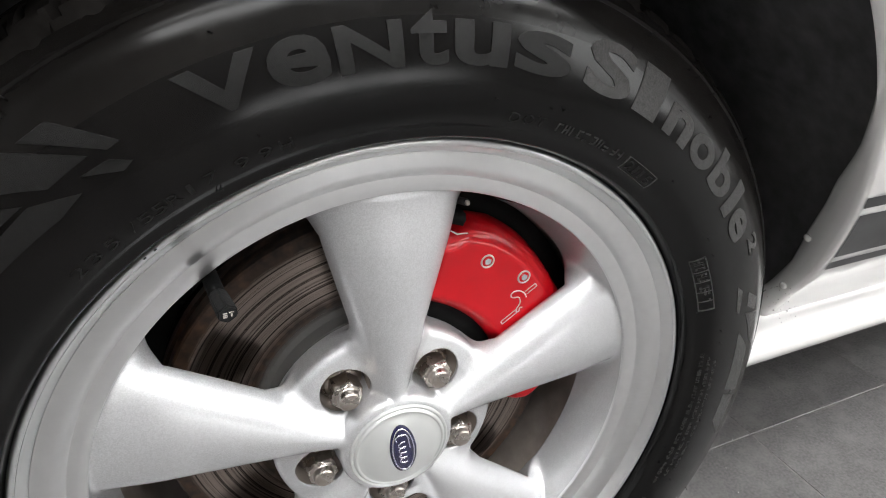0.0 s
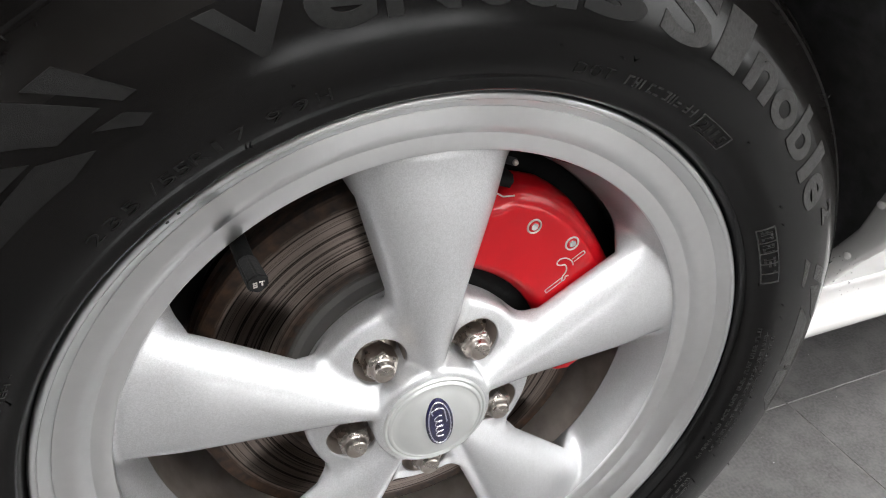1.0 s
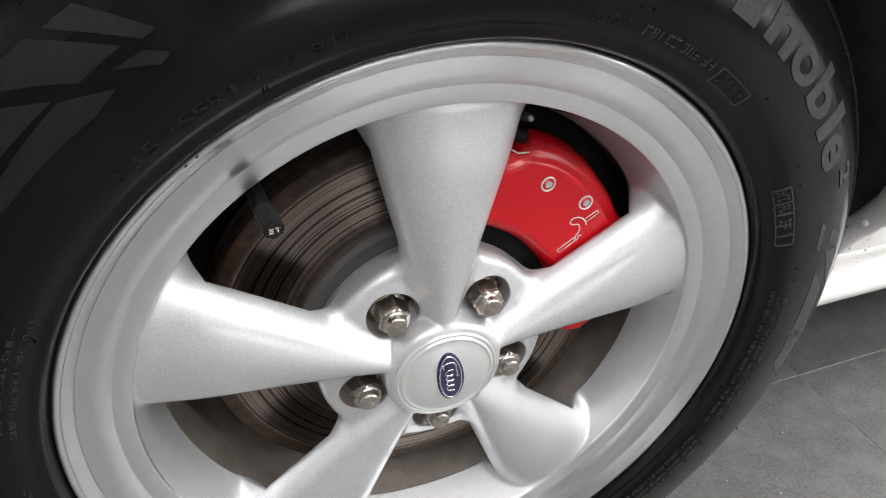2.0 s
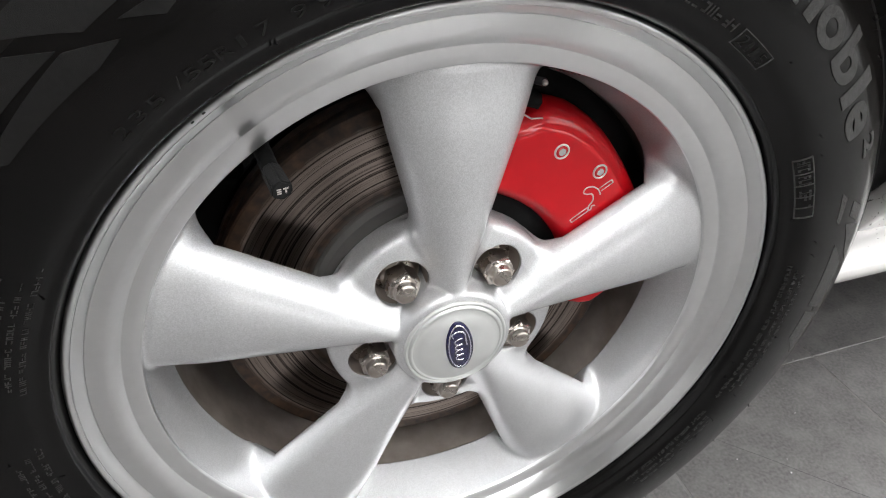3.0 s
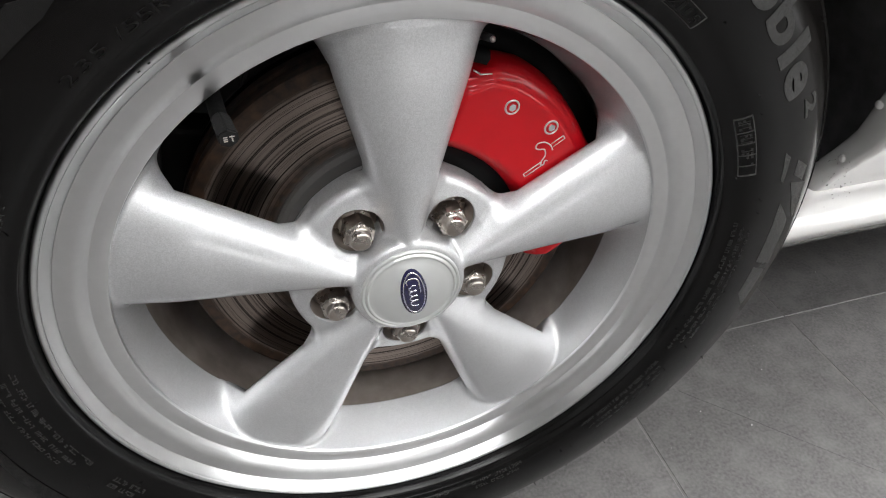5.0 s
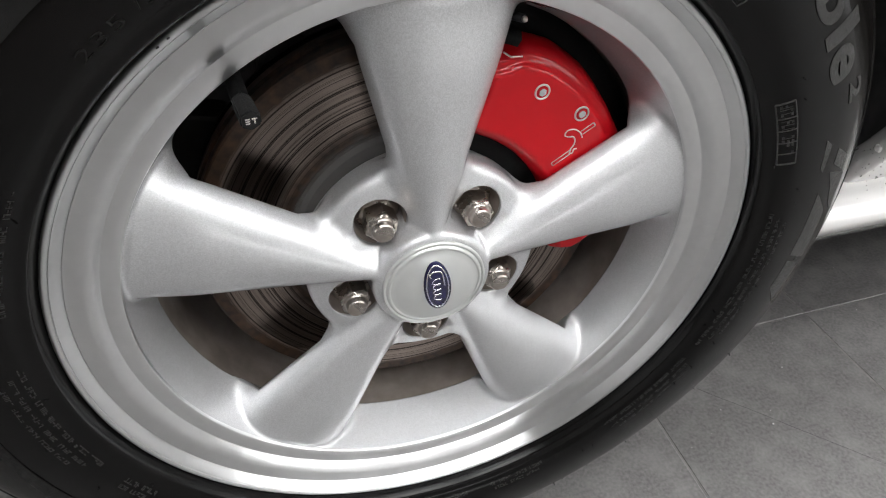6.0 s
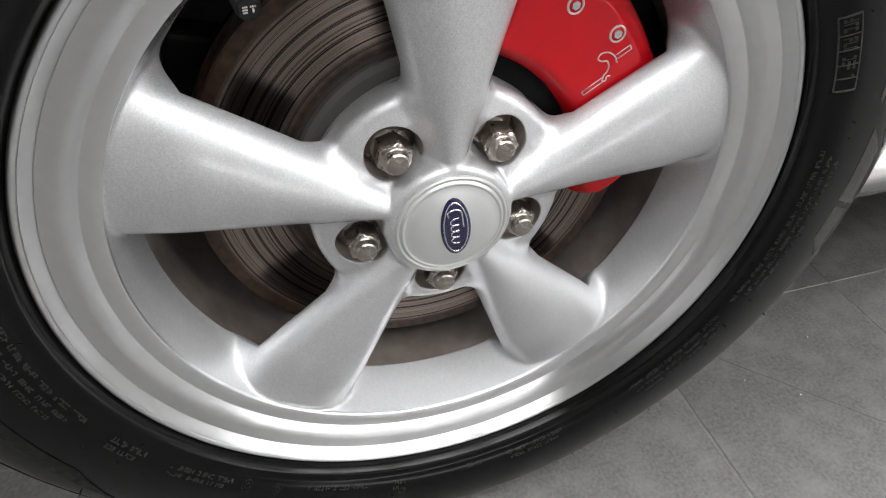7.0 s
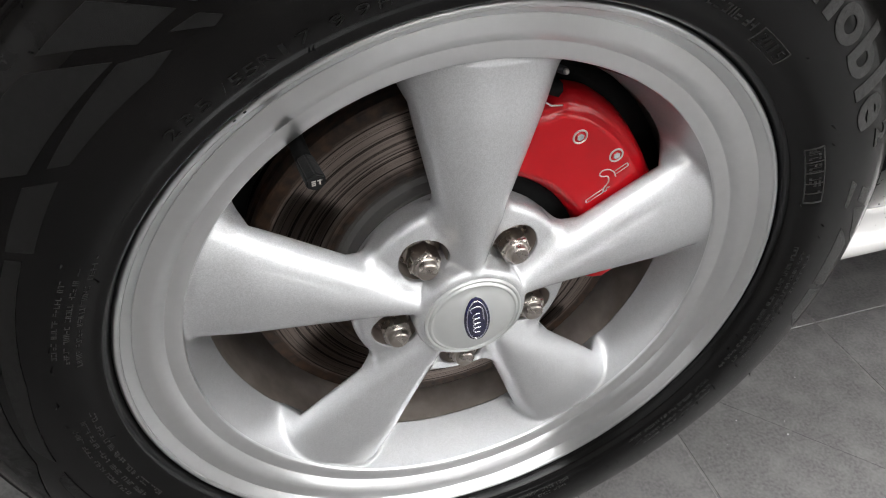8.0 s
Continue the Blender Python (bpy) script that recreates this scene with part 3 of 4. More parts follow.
def oval(name, a, b, lift, mat, label, inner=0.0):
    bm, rings = bmesh.new(), []
    steps = [(1.0, -0.0006), (1.0, lift * 0.7), (0.985, lift)] + [(f, lift) for f in ((0.8, 0.6, 0.4, 0.2, 0.0) if not inner else (inner + 0.01, inner))] + ([(inner, -0.0006)] if inner else [])
    for f, h in steps:
        if f == 0:
            rings.append([bm.verts.new(emblem_point(0, 0, h))])
        else:
            k = [(a - (1 - f) * b, b * f)] if inner else [(a * f, b * f)]
            rings.append([bm.verts.new(emblem_point(k[0][0] * math.cos(2 * math.pi * i / 96), k[0][1] * math.sin(2 * math.pi * i / 96), h)) for i in range(96)])
    for p, q in zip(rings, rings[1:]):
        for i in range(96):
            bm.faces.new(list(dict.fromkeys((p[i], p[(i + 1) % 96], q[(i + 1) % len(q)], q[i % len(q)]))))
    part(name, bm, mat, wheel, label)


oval("cap_emblem", 0.0222, 0.0098, 0.0009, NAVY, "navy enamel oval badge")
oval("emblem_ring", 0.0200, 0.0083, 0.0013, CHROME, "thin bright oval ring on the badge", inner=0.90)
# plain waving ribbons fill the badge
WAVE = [(0.0080 - 0.0195 * k / 40 + 0.0013 * math.sin(0.2 * math.pi * k), -0.0008 + 0.0026 * math.cos(0.2 * math.pi * k)) for k in range(41)]
RIBBONS = [([(0.0098, -0.0040), (0.0128, -0.0046), (0.0146, -0.0016), (0.0138, 0.0028), (0.0108, 0.0044), (0.0060, 0.0047), (0.0010, 0.0050)], 0.00062), (WAVE, 0.0005)]
for pts, rad in RIBBONS:
    part("emblem_ribbon", tube([emblem_point(u, v, 0.0011) for u, v in curve_profile(pts, 6)], rad, 8), CHROME, wheel, "bright ribbon on the badge")

# small kerb nicks on the outer edge of the lip
for a in (123.3, 124.9):
    bm = box(bmesh.new(), (0.0009, 0.0006, 0.0018), Matrix.Translation(on_wheel(0.2330, a, -0.0258)) @ Matrix.Rotation(radians(-a), 4, "Y"), 0.0003)
    part("lip_nick", bm, DARK, wheel, "small dark nick in the lip")

# valve: rubber stem out of the barrel, hexagonal cap
v0, v1, v2 = on_wheel(0.1925, 124.2, 0.026), on_wheel(0.1872, 123.8, -0.010), on_wheel(0.1832, 123.2, -0.031)
part("valve_stem", tube([v0, v0.lerp(v1, 0.5), v1, v1.lerp(v2, 0.3)], 0.0047, 16), DEEPBLACK, wheel, "black rubber valve stem")
axis = (v2 - v1).normalized()
bm = bmesh.new()
turn = Matrix.Translation(v2) @ axis.to_track_quat("Z", "Y").to_matrix().to_4x4()
made = bmesh.ops.create_cone(bm, cap_ends=True, segments=6, radius1=0.0056, radius2=0.0060, depth=0.019, matrix=turn @ Matrix.Translation((0, 0, -0.0095)))
bmesh.ops.bevel(bm, geom=list(bm.edges), offset=0.0009, segments=2, affect="EDGES")
part("valve_cap", bm, BLACK, wheel, "black hexagonal valve cap", smooth=False)
bm = bmesh.new()
for px, py, sx, sy in ((-0.0016, 0.0012, 0.0022, 0.0007), (-0.0016, 0, 0.0022, 0.0007), (-0.0016, -0.0012, 0.0022, 0.0007), (0.0018, 0.0012, 0.0026, 0.0007), (0.0018, -0.0004, 0.0008, 0.0026)):
    box(bm, (sx, sy, 0.0003), turn @ Matrix.Translation((px, py, 0.0001)))
part("valve_mark", bm, ETCH, wheel, "grey raised mark on the valve cap", smooth=False)

# ---- the tyre ----
SIDE = curve_profile([(0.2340, -0.0150), (0.2352, -0.0225), (0.2366, -0.0292), (0.2385, -0.0338), (0.2408, -0.0350), (0.2440, -0.0362), (0.2490, -0.0398), (0.2560, -0.0424), (0.2660, -0.0434), (0.2760, -0.0432),
                      (0.2870, -0.0418), (0.2970, -0.0392), (0.3070, -0.0352), (0.3150, -0.0310), (0.3205, -0.0270)], 4)
SHOULDER = [(0.3215, -0.0262), (0.3222, -0.0246), (0.3232, -0.0250), (0.3242, -0.0236), (0.3250, -0.0214), (0.3275, -0.0170), (0.3300, -0.0120), (0.3322, -0.0060), (0.3338, 0.0), (0.3352, 0.012), (0.3362, 0.026), (0.3368, 0.034)]
TREAD = [(0.3369, 0.0355), (0.3290, 0.0362), (0.3290, 0.0440), (0.3374, 0.0448), (0.3378, 0.060), (0.3379, 0.0655), (0.3290, 0.0662), (0.3290, 0.0760), (0.3380, 0.0768), (0.3376, 0.10), (0.3374, 0.1065), (0.3290, 0.1072), (0.3290, 0.115), (0.3368, 0.1158), (0.335, 0.14), (0.331, 0.156), (0.322, 0.172), (0.30, 0.182), (0.26, 0.184), (0.236, 0.175)]

# the shoulder and the tread swell out to the full radius of the tyre
SHOULDER, TREAD = [[(r + 0.0062 * min(1, max(0, (r - 0.3210) / 0.0150)) * (1 if r > 0.3208 else 0), y) for r, y in run] for run in (SHOULDER, TREAD)]


def side_y(r):
    return float(np.interp(r, [p[0] for p in SIDE], [p[1] for p in SIDE]))


def settle(p):
    """The tyre stands on the floor: flattened and bulged at the foot."""
    x, y, z = p
    low = -HUB + 0.0005
    r = math.hypot(x, z)
    if z < 0 and r > 0.24:
        s = max(0, -z / r) ** 6 * (r - 0.24) / 0.1
        y -= 0.006 * s * math.sin(math.pi * min(1, (r - 0.24) / 0.09)) if y < 0.05 else 0
    return Vector((x, y, max(z, low)))


def tyre(prof, name, mat, parent, label):
    n = 720
    bm, rows = bmesh.new(), []
    for r, y in prof:
        row = []
        for i in range(n):
            a = 2 * math.pi * i / n
            rr = r
            if y > -0.019 and r > 0.327 and y < 0.15:
                # slanted cross grooves between the blocks
                ph = (i + y * 330) % 10
                if ph < 1.6:
                    rr -= 0.0065 * min(1, max(0, (y + 0.019) / 0.010))
            row.append(bm.verts.new(settle((rr * math.cos(a), y, rr * math.sin(a)))))
        rows.append(row)
    for p, q in zip(rows, rows[1:]):
        for i in range(n):
            bm.faces.new((p[i], p[(i + 1) % n], q[(i + 1) % n], q[i]))
    return crease(part(name, bm, mat, parent, label), 40)


tread = SHOULDER[-7:] + TREAD
inner = [p for p in SIDE if p[0] < 0.3000]
outer = inner[-1:] + [p for p in SIDE if p[0] >= 0.3000]
tyre(inner, "tyre", RUBBER, wheel, "black low-profile rubber tyre with raised lettering")
tyre(outer + SHOULDER[:-6], "shoulder", DULLRUB, wheel, "black shoulder of the tyre")
tyre(tread, "tread", TREADRUB, wheel, "matt black tread with slanting grooves")


def wrap(bm, height, drop=0.0012):
    """Lay a flat piece (x: degrees clockwise from the top, y: radius, z: 0 below or 1 above) on the sidewall."""
    for v in bm.verts:
        a, r, up = 90 - v.co.x, v.co.y, v.co.z
        p = on_wheel(r, a, side_y(r) - (height if up > 0.5 else -drop))
        v.co = settle(p)


def refine(bm, lengths=(1.2, 0.004), rounds=4):
    """Cut long edges so that the piece can follow the curved wall (degrees, metres)."""
    for _ in range(rounds):
        es = [e for e in bm.edges if abs(e.verts[0].co.x - e.verts[1].co.x) > lengths[0] or abs(e.verts[0].co.y - e.verts[1].co.y) > lengths[1]]
        if not es:
            break
        bmesh.ops.subdivide_edges(bm, edges=es, cuts=1)
        bmesh.ops.triangulate(bm, faces=[f for f in bm.faces if len(f.verts) > 4])


def raised(outline, name, label, mat=None, height=0.0009):
    """A raised patch on the sidewall from corners (angle, radius)."""
    bm = bmesh.new()
    lo = [bm.verts.new((90 - a, r, 0)) for a, r in outline]
    hi = [bm.verts.new((90 - a, r, 1)) for a, r in outline]
    bm.faces.new(hi)
    for i in range(len(lo)):
        j = (i + 1) % len(lo)
        bm.faces.new((lo[i], lo[j], hi[j], hi[i]))
    bmesh.ops.triangulate(bm, faces=list(bm.faces))
    refine(bm)
    wrap(bm, height)
    return crease(part(name, bm, mat or EMBOSS, wheel, label), 50)


def letter_mesh(char, width, height, bold=0.0):
    """One glyph of the built-in font, scaled to a box, as a flat bmesh with front (z 1) and back (z 0)."""
    cu = bpy.data.curves.new("glyph", "FONT")
    cu.body, cu.resolution_u, cu.offset = char, 4, bold
    cu.extrude = 0.5
    ob = bpy.data.objects.new("glyph", cu)
    scene.collection.objects.link(ob)
    deps = bpy.context.evaluated_depsgraph_get()
    me = bpy.data.meshes.new_from_object(ob.evaluated_get(deps))
    bm = bmesh.new()
    bm.from_mesh(me)
    bpy.data.objects.remove(ob)
    bpy.data.curves.remove(cu)
    bpy.data.meshes.remove(me)
    xs, ys = [v.co.x for v in bm.verts], [v.co.y for v in bm.verts]
    for v in bm.verts:
        v.co = ((v.co.x - min(xs)) / (max(xs) - min(xs)) * width, (v.co.y - min(ys)) / (max(ys) - min(ys)) * height, 1 if v.co.z > 0 else 0)
    bmesh.ops.remove_doubles(bm, verts=bm.verts, dist=1e-5)
    return bm


def letter(char, a_left, a_right, r0, r1, name="sidewall_letter", height=0.0010, bold=0.02, mat=None, label=""):
    """A letter on the sidewall between two angles and two radii, its foot towards the hub."""
    bm = letter_mesh(char, a_left - a_right, r1 - r0, bold)
    for v in bm.verts:
        v.co = (90 - a_left + v.co.x, r0 + v.co.y, v.co.z)
    refine(bm, (1.0, 0.005), 3)
    wrap(bm, height)
    return crease(part(name, bm, mat or EMBOSS, wheel, label), 50)


for ch, al, ar, r0, r1 in (("V", 111.2, 103.9, 0.2765, 0.298), ("e", 103.5, 97.9, 0.2765, 0.298), ("N", 97.2, 90.8, 0.277, 0.298), ("t", 90.0, 86.2, 0.277, 0.302),
                           ("u", 85.6, 79.5, 0.277, 0.298), ("s", 78.7, 71.6, 0.277, 0.298), ("S", 69.6, 62.6, 0.2775, 0.306), ("1", 61.4, 57.2, 0.2785, 0.306),
                           ("n", 55.4, 50.2, 0.279, 0.2975), ("o", 49.6, 44.0, 0.2785, 0.298), ("b", 43.2, 38.0, 0.2785, 0.305), ("l", 37.0, 34.8, 0.2785, 0.305),
                           ("e", 34.0, 28.9, 0.2785, 0.298), ("2", 27.2, 24.0, 0.294, 0.305)):
    letter(ch, al, ar, r0, r1, height=0.0005, bold=0.03, mat=STIPPLE if al < 70 else EMBOSS, label="raised sidewall letter")
MARKS = [("2", 129.7), ("3", 127.5), ("5", 125.3), ("/", 122.3), ("5", 121.1), ("5", 119.4), ("R", 117.6), ("1", 115.3), ("7", 113.4), ("9", 109.9), ("9", 107.3), ("H", 105.0),
         ("D", 77.4), ("O", 75.4), ("T", 73.6), ("2", 56.4), ("1", 54.7), ("1", 53.4), ("5", 52.1)]
for ch, al in MARKS:
    w = 0.55 if ch == "1" else 0.8 if ch == "/" else 1.2 if al < 60 else 1.45
    letter(ch, al, al - w, 0.2484 if al < 60 else 0.2504, 0.2540 if al < 60 else 0.2558, "size_marking", 0.0004, -0.012, EMBOSS, "small raised sidewall marking")



def bars(name, start, stop, r0, r1, gap, label, width=0.45, skip=4, seed=3):
    """Unreadable rows of small raised marks."""
    rnd = random.Random(seed)
    a, k, bm = start, 0, bmesh.new()
    while a > stop:
        k += 1
        if k % skip:
            w, x, tall = gap * 0.7, 90 - a, r1 - r0
            for x0, x1, y0, y1 in [(0.2, 0.8, 0, 1)] if gap > 1.2 else rnd.sample([(0, 0.3, 0, 1), (0.7, 1, 0, 1), (0, 1, 0.8, 1), (0, 1, 0.4, 0.6), (0, 1, 0, 0.2)], rnd.choice((1, 2, 2, 3))):
                q = [(x + w * x0, r0 + tall * y0), (x + w * x1, r0 + tall * y0), (x + w * x1, r0 + tall * y1), (x + w * x0, r0 + tall * y1)]
                lo, hi = [bm.verts.new((u, v, 0)) for u, v in q], [bm.verts.new((u, v, 1)) for u, v in q]
                bm.faces.new(hi)
                for i in range(4):
                    bm.faces.new((lo[i], lo[(i + 1) % 4], hi[(i + 1) % 4], hi[i]))
        a -= gap
    wrap(bm, 0.0003)
    tagged(part(name, bm, PRINT, wheel, label, smooth=False), kind="stuff")


for start, stop, seed in ((70.3, 65.2, 4), (64.2, 61.4, 9), (60.2, 58.8, 11)):
    bars("small_print", start, stop, 0.2504, 0.2556, 1.15, "row of tiny raised print", skip=9, seed=seed)
for k, (r0, r1) in enumerate(((0.2475, 0.2500), (0.2530, 0.2555), (0.2585, 0.2610))):
    bars("small_print", 8.0 - k, -24.0 + 2 * k, r0, r1, 0.55, "rows of tiny raised print", skip=7, seed=5 + k)
    bars("small_print", 165.0 - k, 147.0 + 2 * k, r0, r1, 0.6, "rows of tiny raised print", skip=6, seed=15 + k)
    bars("small_print", 198.0 - 2 * k, 174.5 + k, r0, r1, 0.6, "rows of tiny raised print", skip=6, seed=25 + k)
    bars("small_print", 332.0 - k, 309.5 + k, r0, r1, 0.6, "rows of tiny raised print", skip=8, seed=35 + k)
for start, stop, rows in ((210, 203.5, 2), (226.5, 215, 2), (252.5, 241, 1), (260, 257.6, 2), (276, 273, 1), (293.5, 281.5, 2)):
    for k in range(rows):
        bars("small_print", start - 1.2 * k, stop, 0.2475 + 0.005 * k, 0.2505 + 0.005 * k, 0.62, "rows of tiny raised print", skip=6, seed=int(start) + k)
# round mould marks
for a, rad in ((229.4, 0.0042), (235.0, 0.0036), (259.5, 0.0034)):
    r0 = 0.2575 if a > 250 else 0.2505
    for wide in (rad, rad * 0.5):
        pts = [on_wheel(r0 + wide * math.sin(k * math.pi / 12), a + math.degrees(wide * math.cos(k * math.pi / 12) / r0), 0) for k in range(24)]
        pts = [settle((p.x, side_y(math.hypot(p.x, p.z)) - 0.0002, p.z)) for p in pts]
        part("round_mark", tube(pts, 0.00035, 6, True), EMBOSS, wheel, "small round raised mould mark")

# slanting panels of the sidewall pattern
FLAGS = [[(123.4, 0.3068), (120.7, 0.3071), (117.1, 0.2867), (118.4, 0.2862)], [(130.5, 0.3076), (124.8, 0.3078), (120.0, 0.2882), (124.2, 0.2871), (126.0, 0.2934)],
         [(134.6, 0.3084), (132.3, 0.3072), (126.7, 0.2884), (139.5, 0.2883), (141.0, 0.2959), (138.5, 0.308)], [(126.5, 0.2868), (122.5, 0.2779), (125.4, 0.2752), (136.7, 0.277), (138.1, 0.2831)],
         [(138.8, 0.2772), (147.5, 0.2742), (148.2, 0.2849), (141.0, 0.2875)], [(121.6, 0.2834), (118.9, 0.2829), (117.3, 0.2774), (118.5, 0.2757)],
         [(149.2, 0.2842), (148.9, 0.2777), (155.3, 0.2765), (167.5, 0.274), (182.0, 0.2785), (178.8, 0.2849), (169.2, 0.2831), (160.2, 0.2836)],
         [(142.0, 0.3085), (143.6, 0.2935), (153.0, 0.2880), (166.0, 0.2880), (160.0, 0.3085), (150.0, 0.3088)], [(163.5, 0.3085), (169.0, 0.2890), (182.0, 0.2895), (192.0, 0.3060), (178.0, 0.3085)],
         [(186.0, 0.2850), (184.5, 0.2790), (205.0, 0.2810), (214.0, 0.2990)]]
TAIL = [[(20.0, 0.2785), (18.6, 0.2835), (14.1, 0.2799), (14.9, 0.2770)], [(17.2, 0.2911), (14.5, 0.3039), (12.2, 0.3015), (14.6, 0.2895)],
        [(13.4, 0.2875), (11.4, 0.3064), (5.0, 0.3050), (6.8, 0.2985)], [(10.1, 0.2816), (5.2, 0.2974), (-3.6, 0.2995), (-2.0, 0.2796)], [(-4.6, 0.2985), (-3.2, 0.2800), (-9.0, 0.2790), (-13.0, 0.2960)]]
for outline in FLAGS + TAIL:
    raised(outline, "sidewall_panel", "slightly raised matt panel of the sidewall pattern", STIPPLE if outline in TAIL else EMBOSS, 0.00025 if outline in TAIL else 0.0006)
bars("small_print", 2.5, -3.0, 0.2885, 0.2925, 0.9, "rows of tiny raised print", skip=9, seed=71)
# wear label: a rounded frame with cross bars
for a0, a1, r0, r1 in ((30.4, 18.4, 0.2452, 0.2458), (30.4, 18.4, 0.2556, 0.2562), (30.6, 30.3, 0.2455, 0.2560), (18.6, 18.3, 0.2455, 0.2560), (27.6, 27.4, 0.2455, 0.2560), (25.2, 25.0, 0.2455, 0.2560), (22.8, 22.6, 0.2455, 0.2560), (20.6, 20.4, 0.2455, 0.2560)):
    raised([(a0, r0), (a0, r1), ((a0 + a1) / 2, r1), (a1, r1), (a1, r0), ((a0 + a1) / 2, r0)], "label_frame", "thin raised frame on the sidewall", STIPPLE, 0.0004)
bars("small_print", 30.0, 20.8, 0.2475, 0.2540, 0.75, "rows of tiny raised print", skip=4, seed=61)


for a0, a1, r0, r1 in ((57.0, 50.4, 0.2466, 0.2470), (57.0, 50.4, 0.2556, 0.2560), (57.1, 56.9, 0.2466, 0.2560), (50.5, 50.3, 0.2466, 0.2560)):
    raised([(a0, r0), (a0, r1), ((a0 + a1) / 2, r1), (a1, r1), (a1, r0), ((a0 + a1) / 2, r0)], "label_frame", "thin raised frame on the sidewall", STIPPLE, 0.0004)


def spews():
    """Fine rubber hairs left by the mould."""
    rnd, bm = random.Random(8), bmesh.new()
    for i in range(92):
        a, r = rnd.uniform(0, 360), rnd.choice((0.2445, 0.262, 0.262, 0.3085, 0.3195, 0.3195, 0.3225))
        base = settle(on_wheel(r, a, (side_y(r) if r < 0.3204 else -0.0246) + 0.0004))
        tip = base + Vector((rnd.uniform(-1, 1), -1.2 if r < 0.31 else -0.2, rnd.uniform(-1, 1))).normalized() * rnd.uniform(0.0015, 0.0038)
        if r > 0.31:
            tip += (base.normalized() * 0.0025)
        m = Matrix.Translation((base + tip) / 2) @ (tip - base).to_track_quat("Z", "Y").to_matrix().to_4x4()
        bmesh.ops.create_cone(bm, cap_ends=True, segments=6, radius1=0.00055, radius2=0.0003, depth=(tip - base).length, matrix=m)
    tagged(part("mould_hairs", bm, RUBBER, wheel, "fine rubber mould hairs"), kind="stuff")


spews()

# ---- the brake ----
ROTOR = [(0.0, 0.034), (0.070, 0.034), (0.0745, 0.0345), (0.0765, 0.037), (0.0775, 0.046), (0.0790, 0.0485), (0.0870, 0.0490), (0.0890, 0.0505), (0.0905, 0.0520), (0.0930, 0.0520), (0.0945, 0.0502), (0.0960, 0.0500), (0.1560, 0.0500), (0.1575, 0.0512), (0.1578, 0.058),
         (0.1555, 0.0585), (0.1555, 0.069), (0.1578, 0.0695), (0.1578, 0.078), (0.09, 0.079)]
rotor = part("brake_disc", lathe(ROTOR, 192), IRON, car, "scored iron brake disc with rusty edges", loc=(0, 0, HUB))
crease(rotor, 30)
shield = part("dust_shield", lathe([(0.05, 0.098), (0.150, 0.098), (0.156, 0.094), (0.157, 0.088)], 96), BLACK, car, "black pressed steel splash shield", loc=(0, 0, HUB))


def caliper():
    a0, a1, r0, r1 = -12.5, 76.0, 0.0985, 0.1725
    na, nr = 90, 34
    bm, rows = bmesh.new(), []
    for i in range(na + 1):
        u = i / na
        a = a0 + (a1 - a0) * u
        edge = min(u, 1 - u) * (a1 - a0) * 0.14 / 57.3
        hi = float(np.interp(a - 31.5, [-44, -42.5, -39, -33.5, -25, -17, -8, 0, 8, 17, 27, 33.5, 37.5, 45], [0.114, 0.126, 0.139, 0.154, 0.170, 0.173, 0.1714, 0.1705, 0.1714, 0.1730, 0.1726, 0.1690, 0.1615, 0.150]))
        lo = r0 + 0.003 * max(0, 1 - edge / 0.03) ** 2 + 0.006 * min(1, max(0, 2 - a) / 9)
        row = []
        for k in range(nr + 1):
            f = k / nr
            r = lo + (hi - lo) * f
            d = min(r - lo, hi - r, edge)
            y = 0.0195
            y += 0.0042 * (1 - min(1, max(0, min(hi - r - 0.011, edge - 0.008)) / 0.0030))         # raised middle field
            y += 0.018 * (1 - math.sqrt(max(0, 1 - (1 - min(1, d / 0.011)) ** 2)))
            y += 0.0035 * max(0, 1 - (r - lo) / 0.010)
            row.append(bm.verts.new(on_wheel(r, a, y)))
        rows.append(row)
    for p, q in zip(rows, rows[1:]):
        for k in range(nr):
            bm.faces.new((p[k], p[k + 1], q[k + 1], q[k]))
    rim = [r[0] for r in rows] + rows[-1][1:] + [r[-1] for r in rows[-2::-1]] + rows[0][-2:0:-1]
    back = [bm.verts.new((v.co.x, 0.046, v.co.z)) for v in rim]
    for i in range(len(rim)):
        j = (i + 1) % len(rim)
        bm.faces.new((rim[i], rim[j], back[j], back[i]))
    return part("brake_caliper", bm, RED, car, "glossy red painted brake caliper with etched marks", loc=(0, 0, HUB))


cal = caliper()
CAL_Y = 0.0195


def pin(r, a):
    bm = bmesh.new()
    p = on_wheel(r, a, CAL_Y)
    m = Matrix.Translation(p) @ Matrix.Rotation(radians(90), 4, "X")
    ring = lathe([(0.0043, 0.0006), (0.0043, -0.0006), (0.0054, -0.0006), (0.0056, -0.0002), (0.0056, 0.0006)], 40)
    for v in ring.verts:
        v.co += p
    part("pin_ring", ring, ETCH, cal, "bright etched ring")
    bmesh.ops.create_cone(bm, cap_ends=True, segments=6, radius1=0.0031, radius2=0.0028, depth=0.0024, matrix=m)
    part("pin_head", bm, CHROME, cal, "bright hexagonal pin head", smooth=False)


pin(0.1462, 57.2)
pin(0.1513, 43.0)


def etched(points, rad=0.00055, closed=False, smooth=True):
    fine = curve_profile(points, 5) if smooth else points
    part("etched_line", tube([Vector((x, CAL_Y - 0.0001, z)) for x, z in fine], rad, 6, closed), ETCH, cal, "bright etched outline")


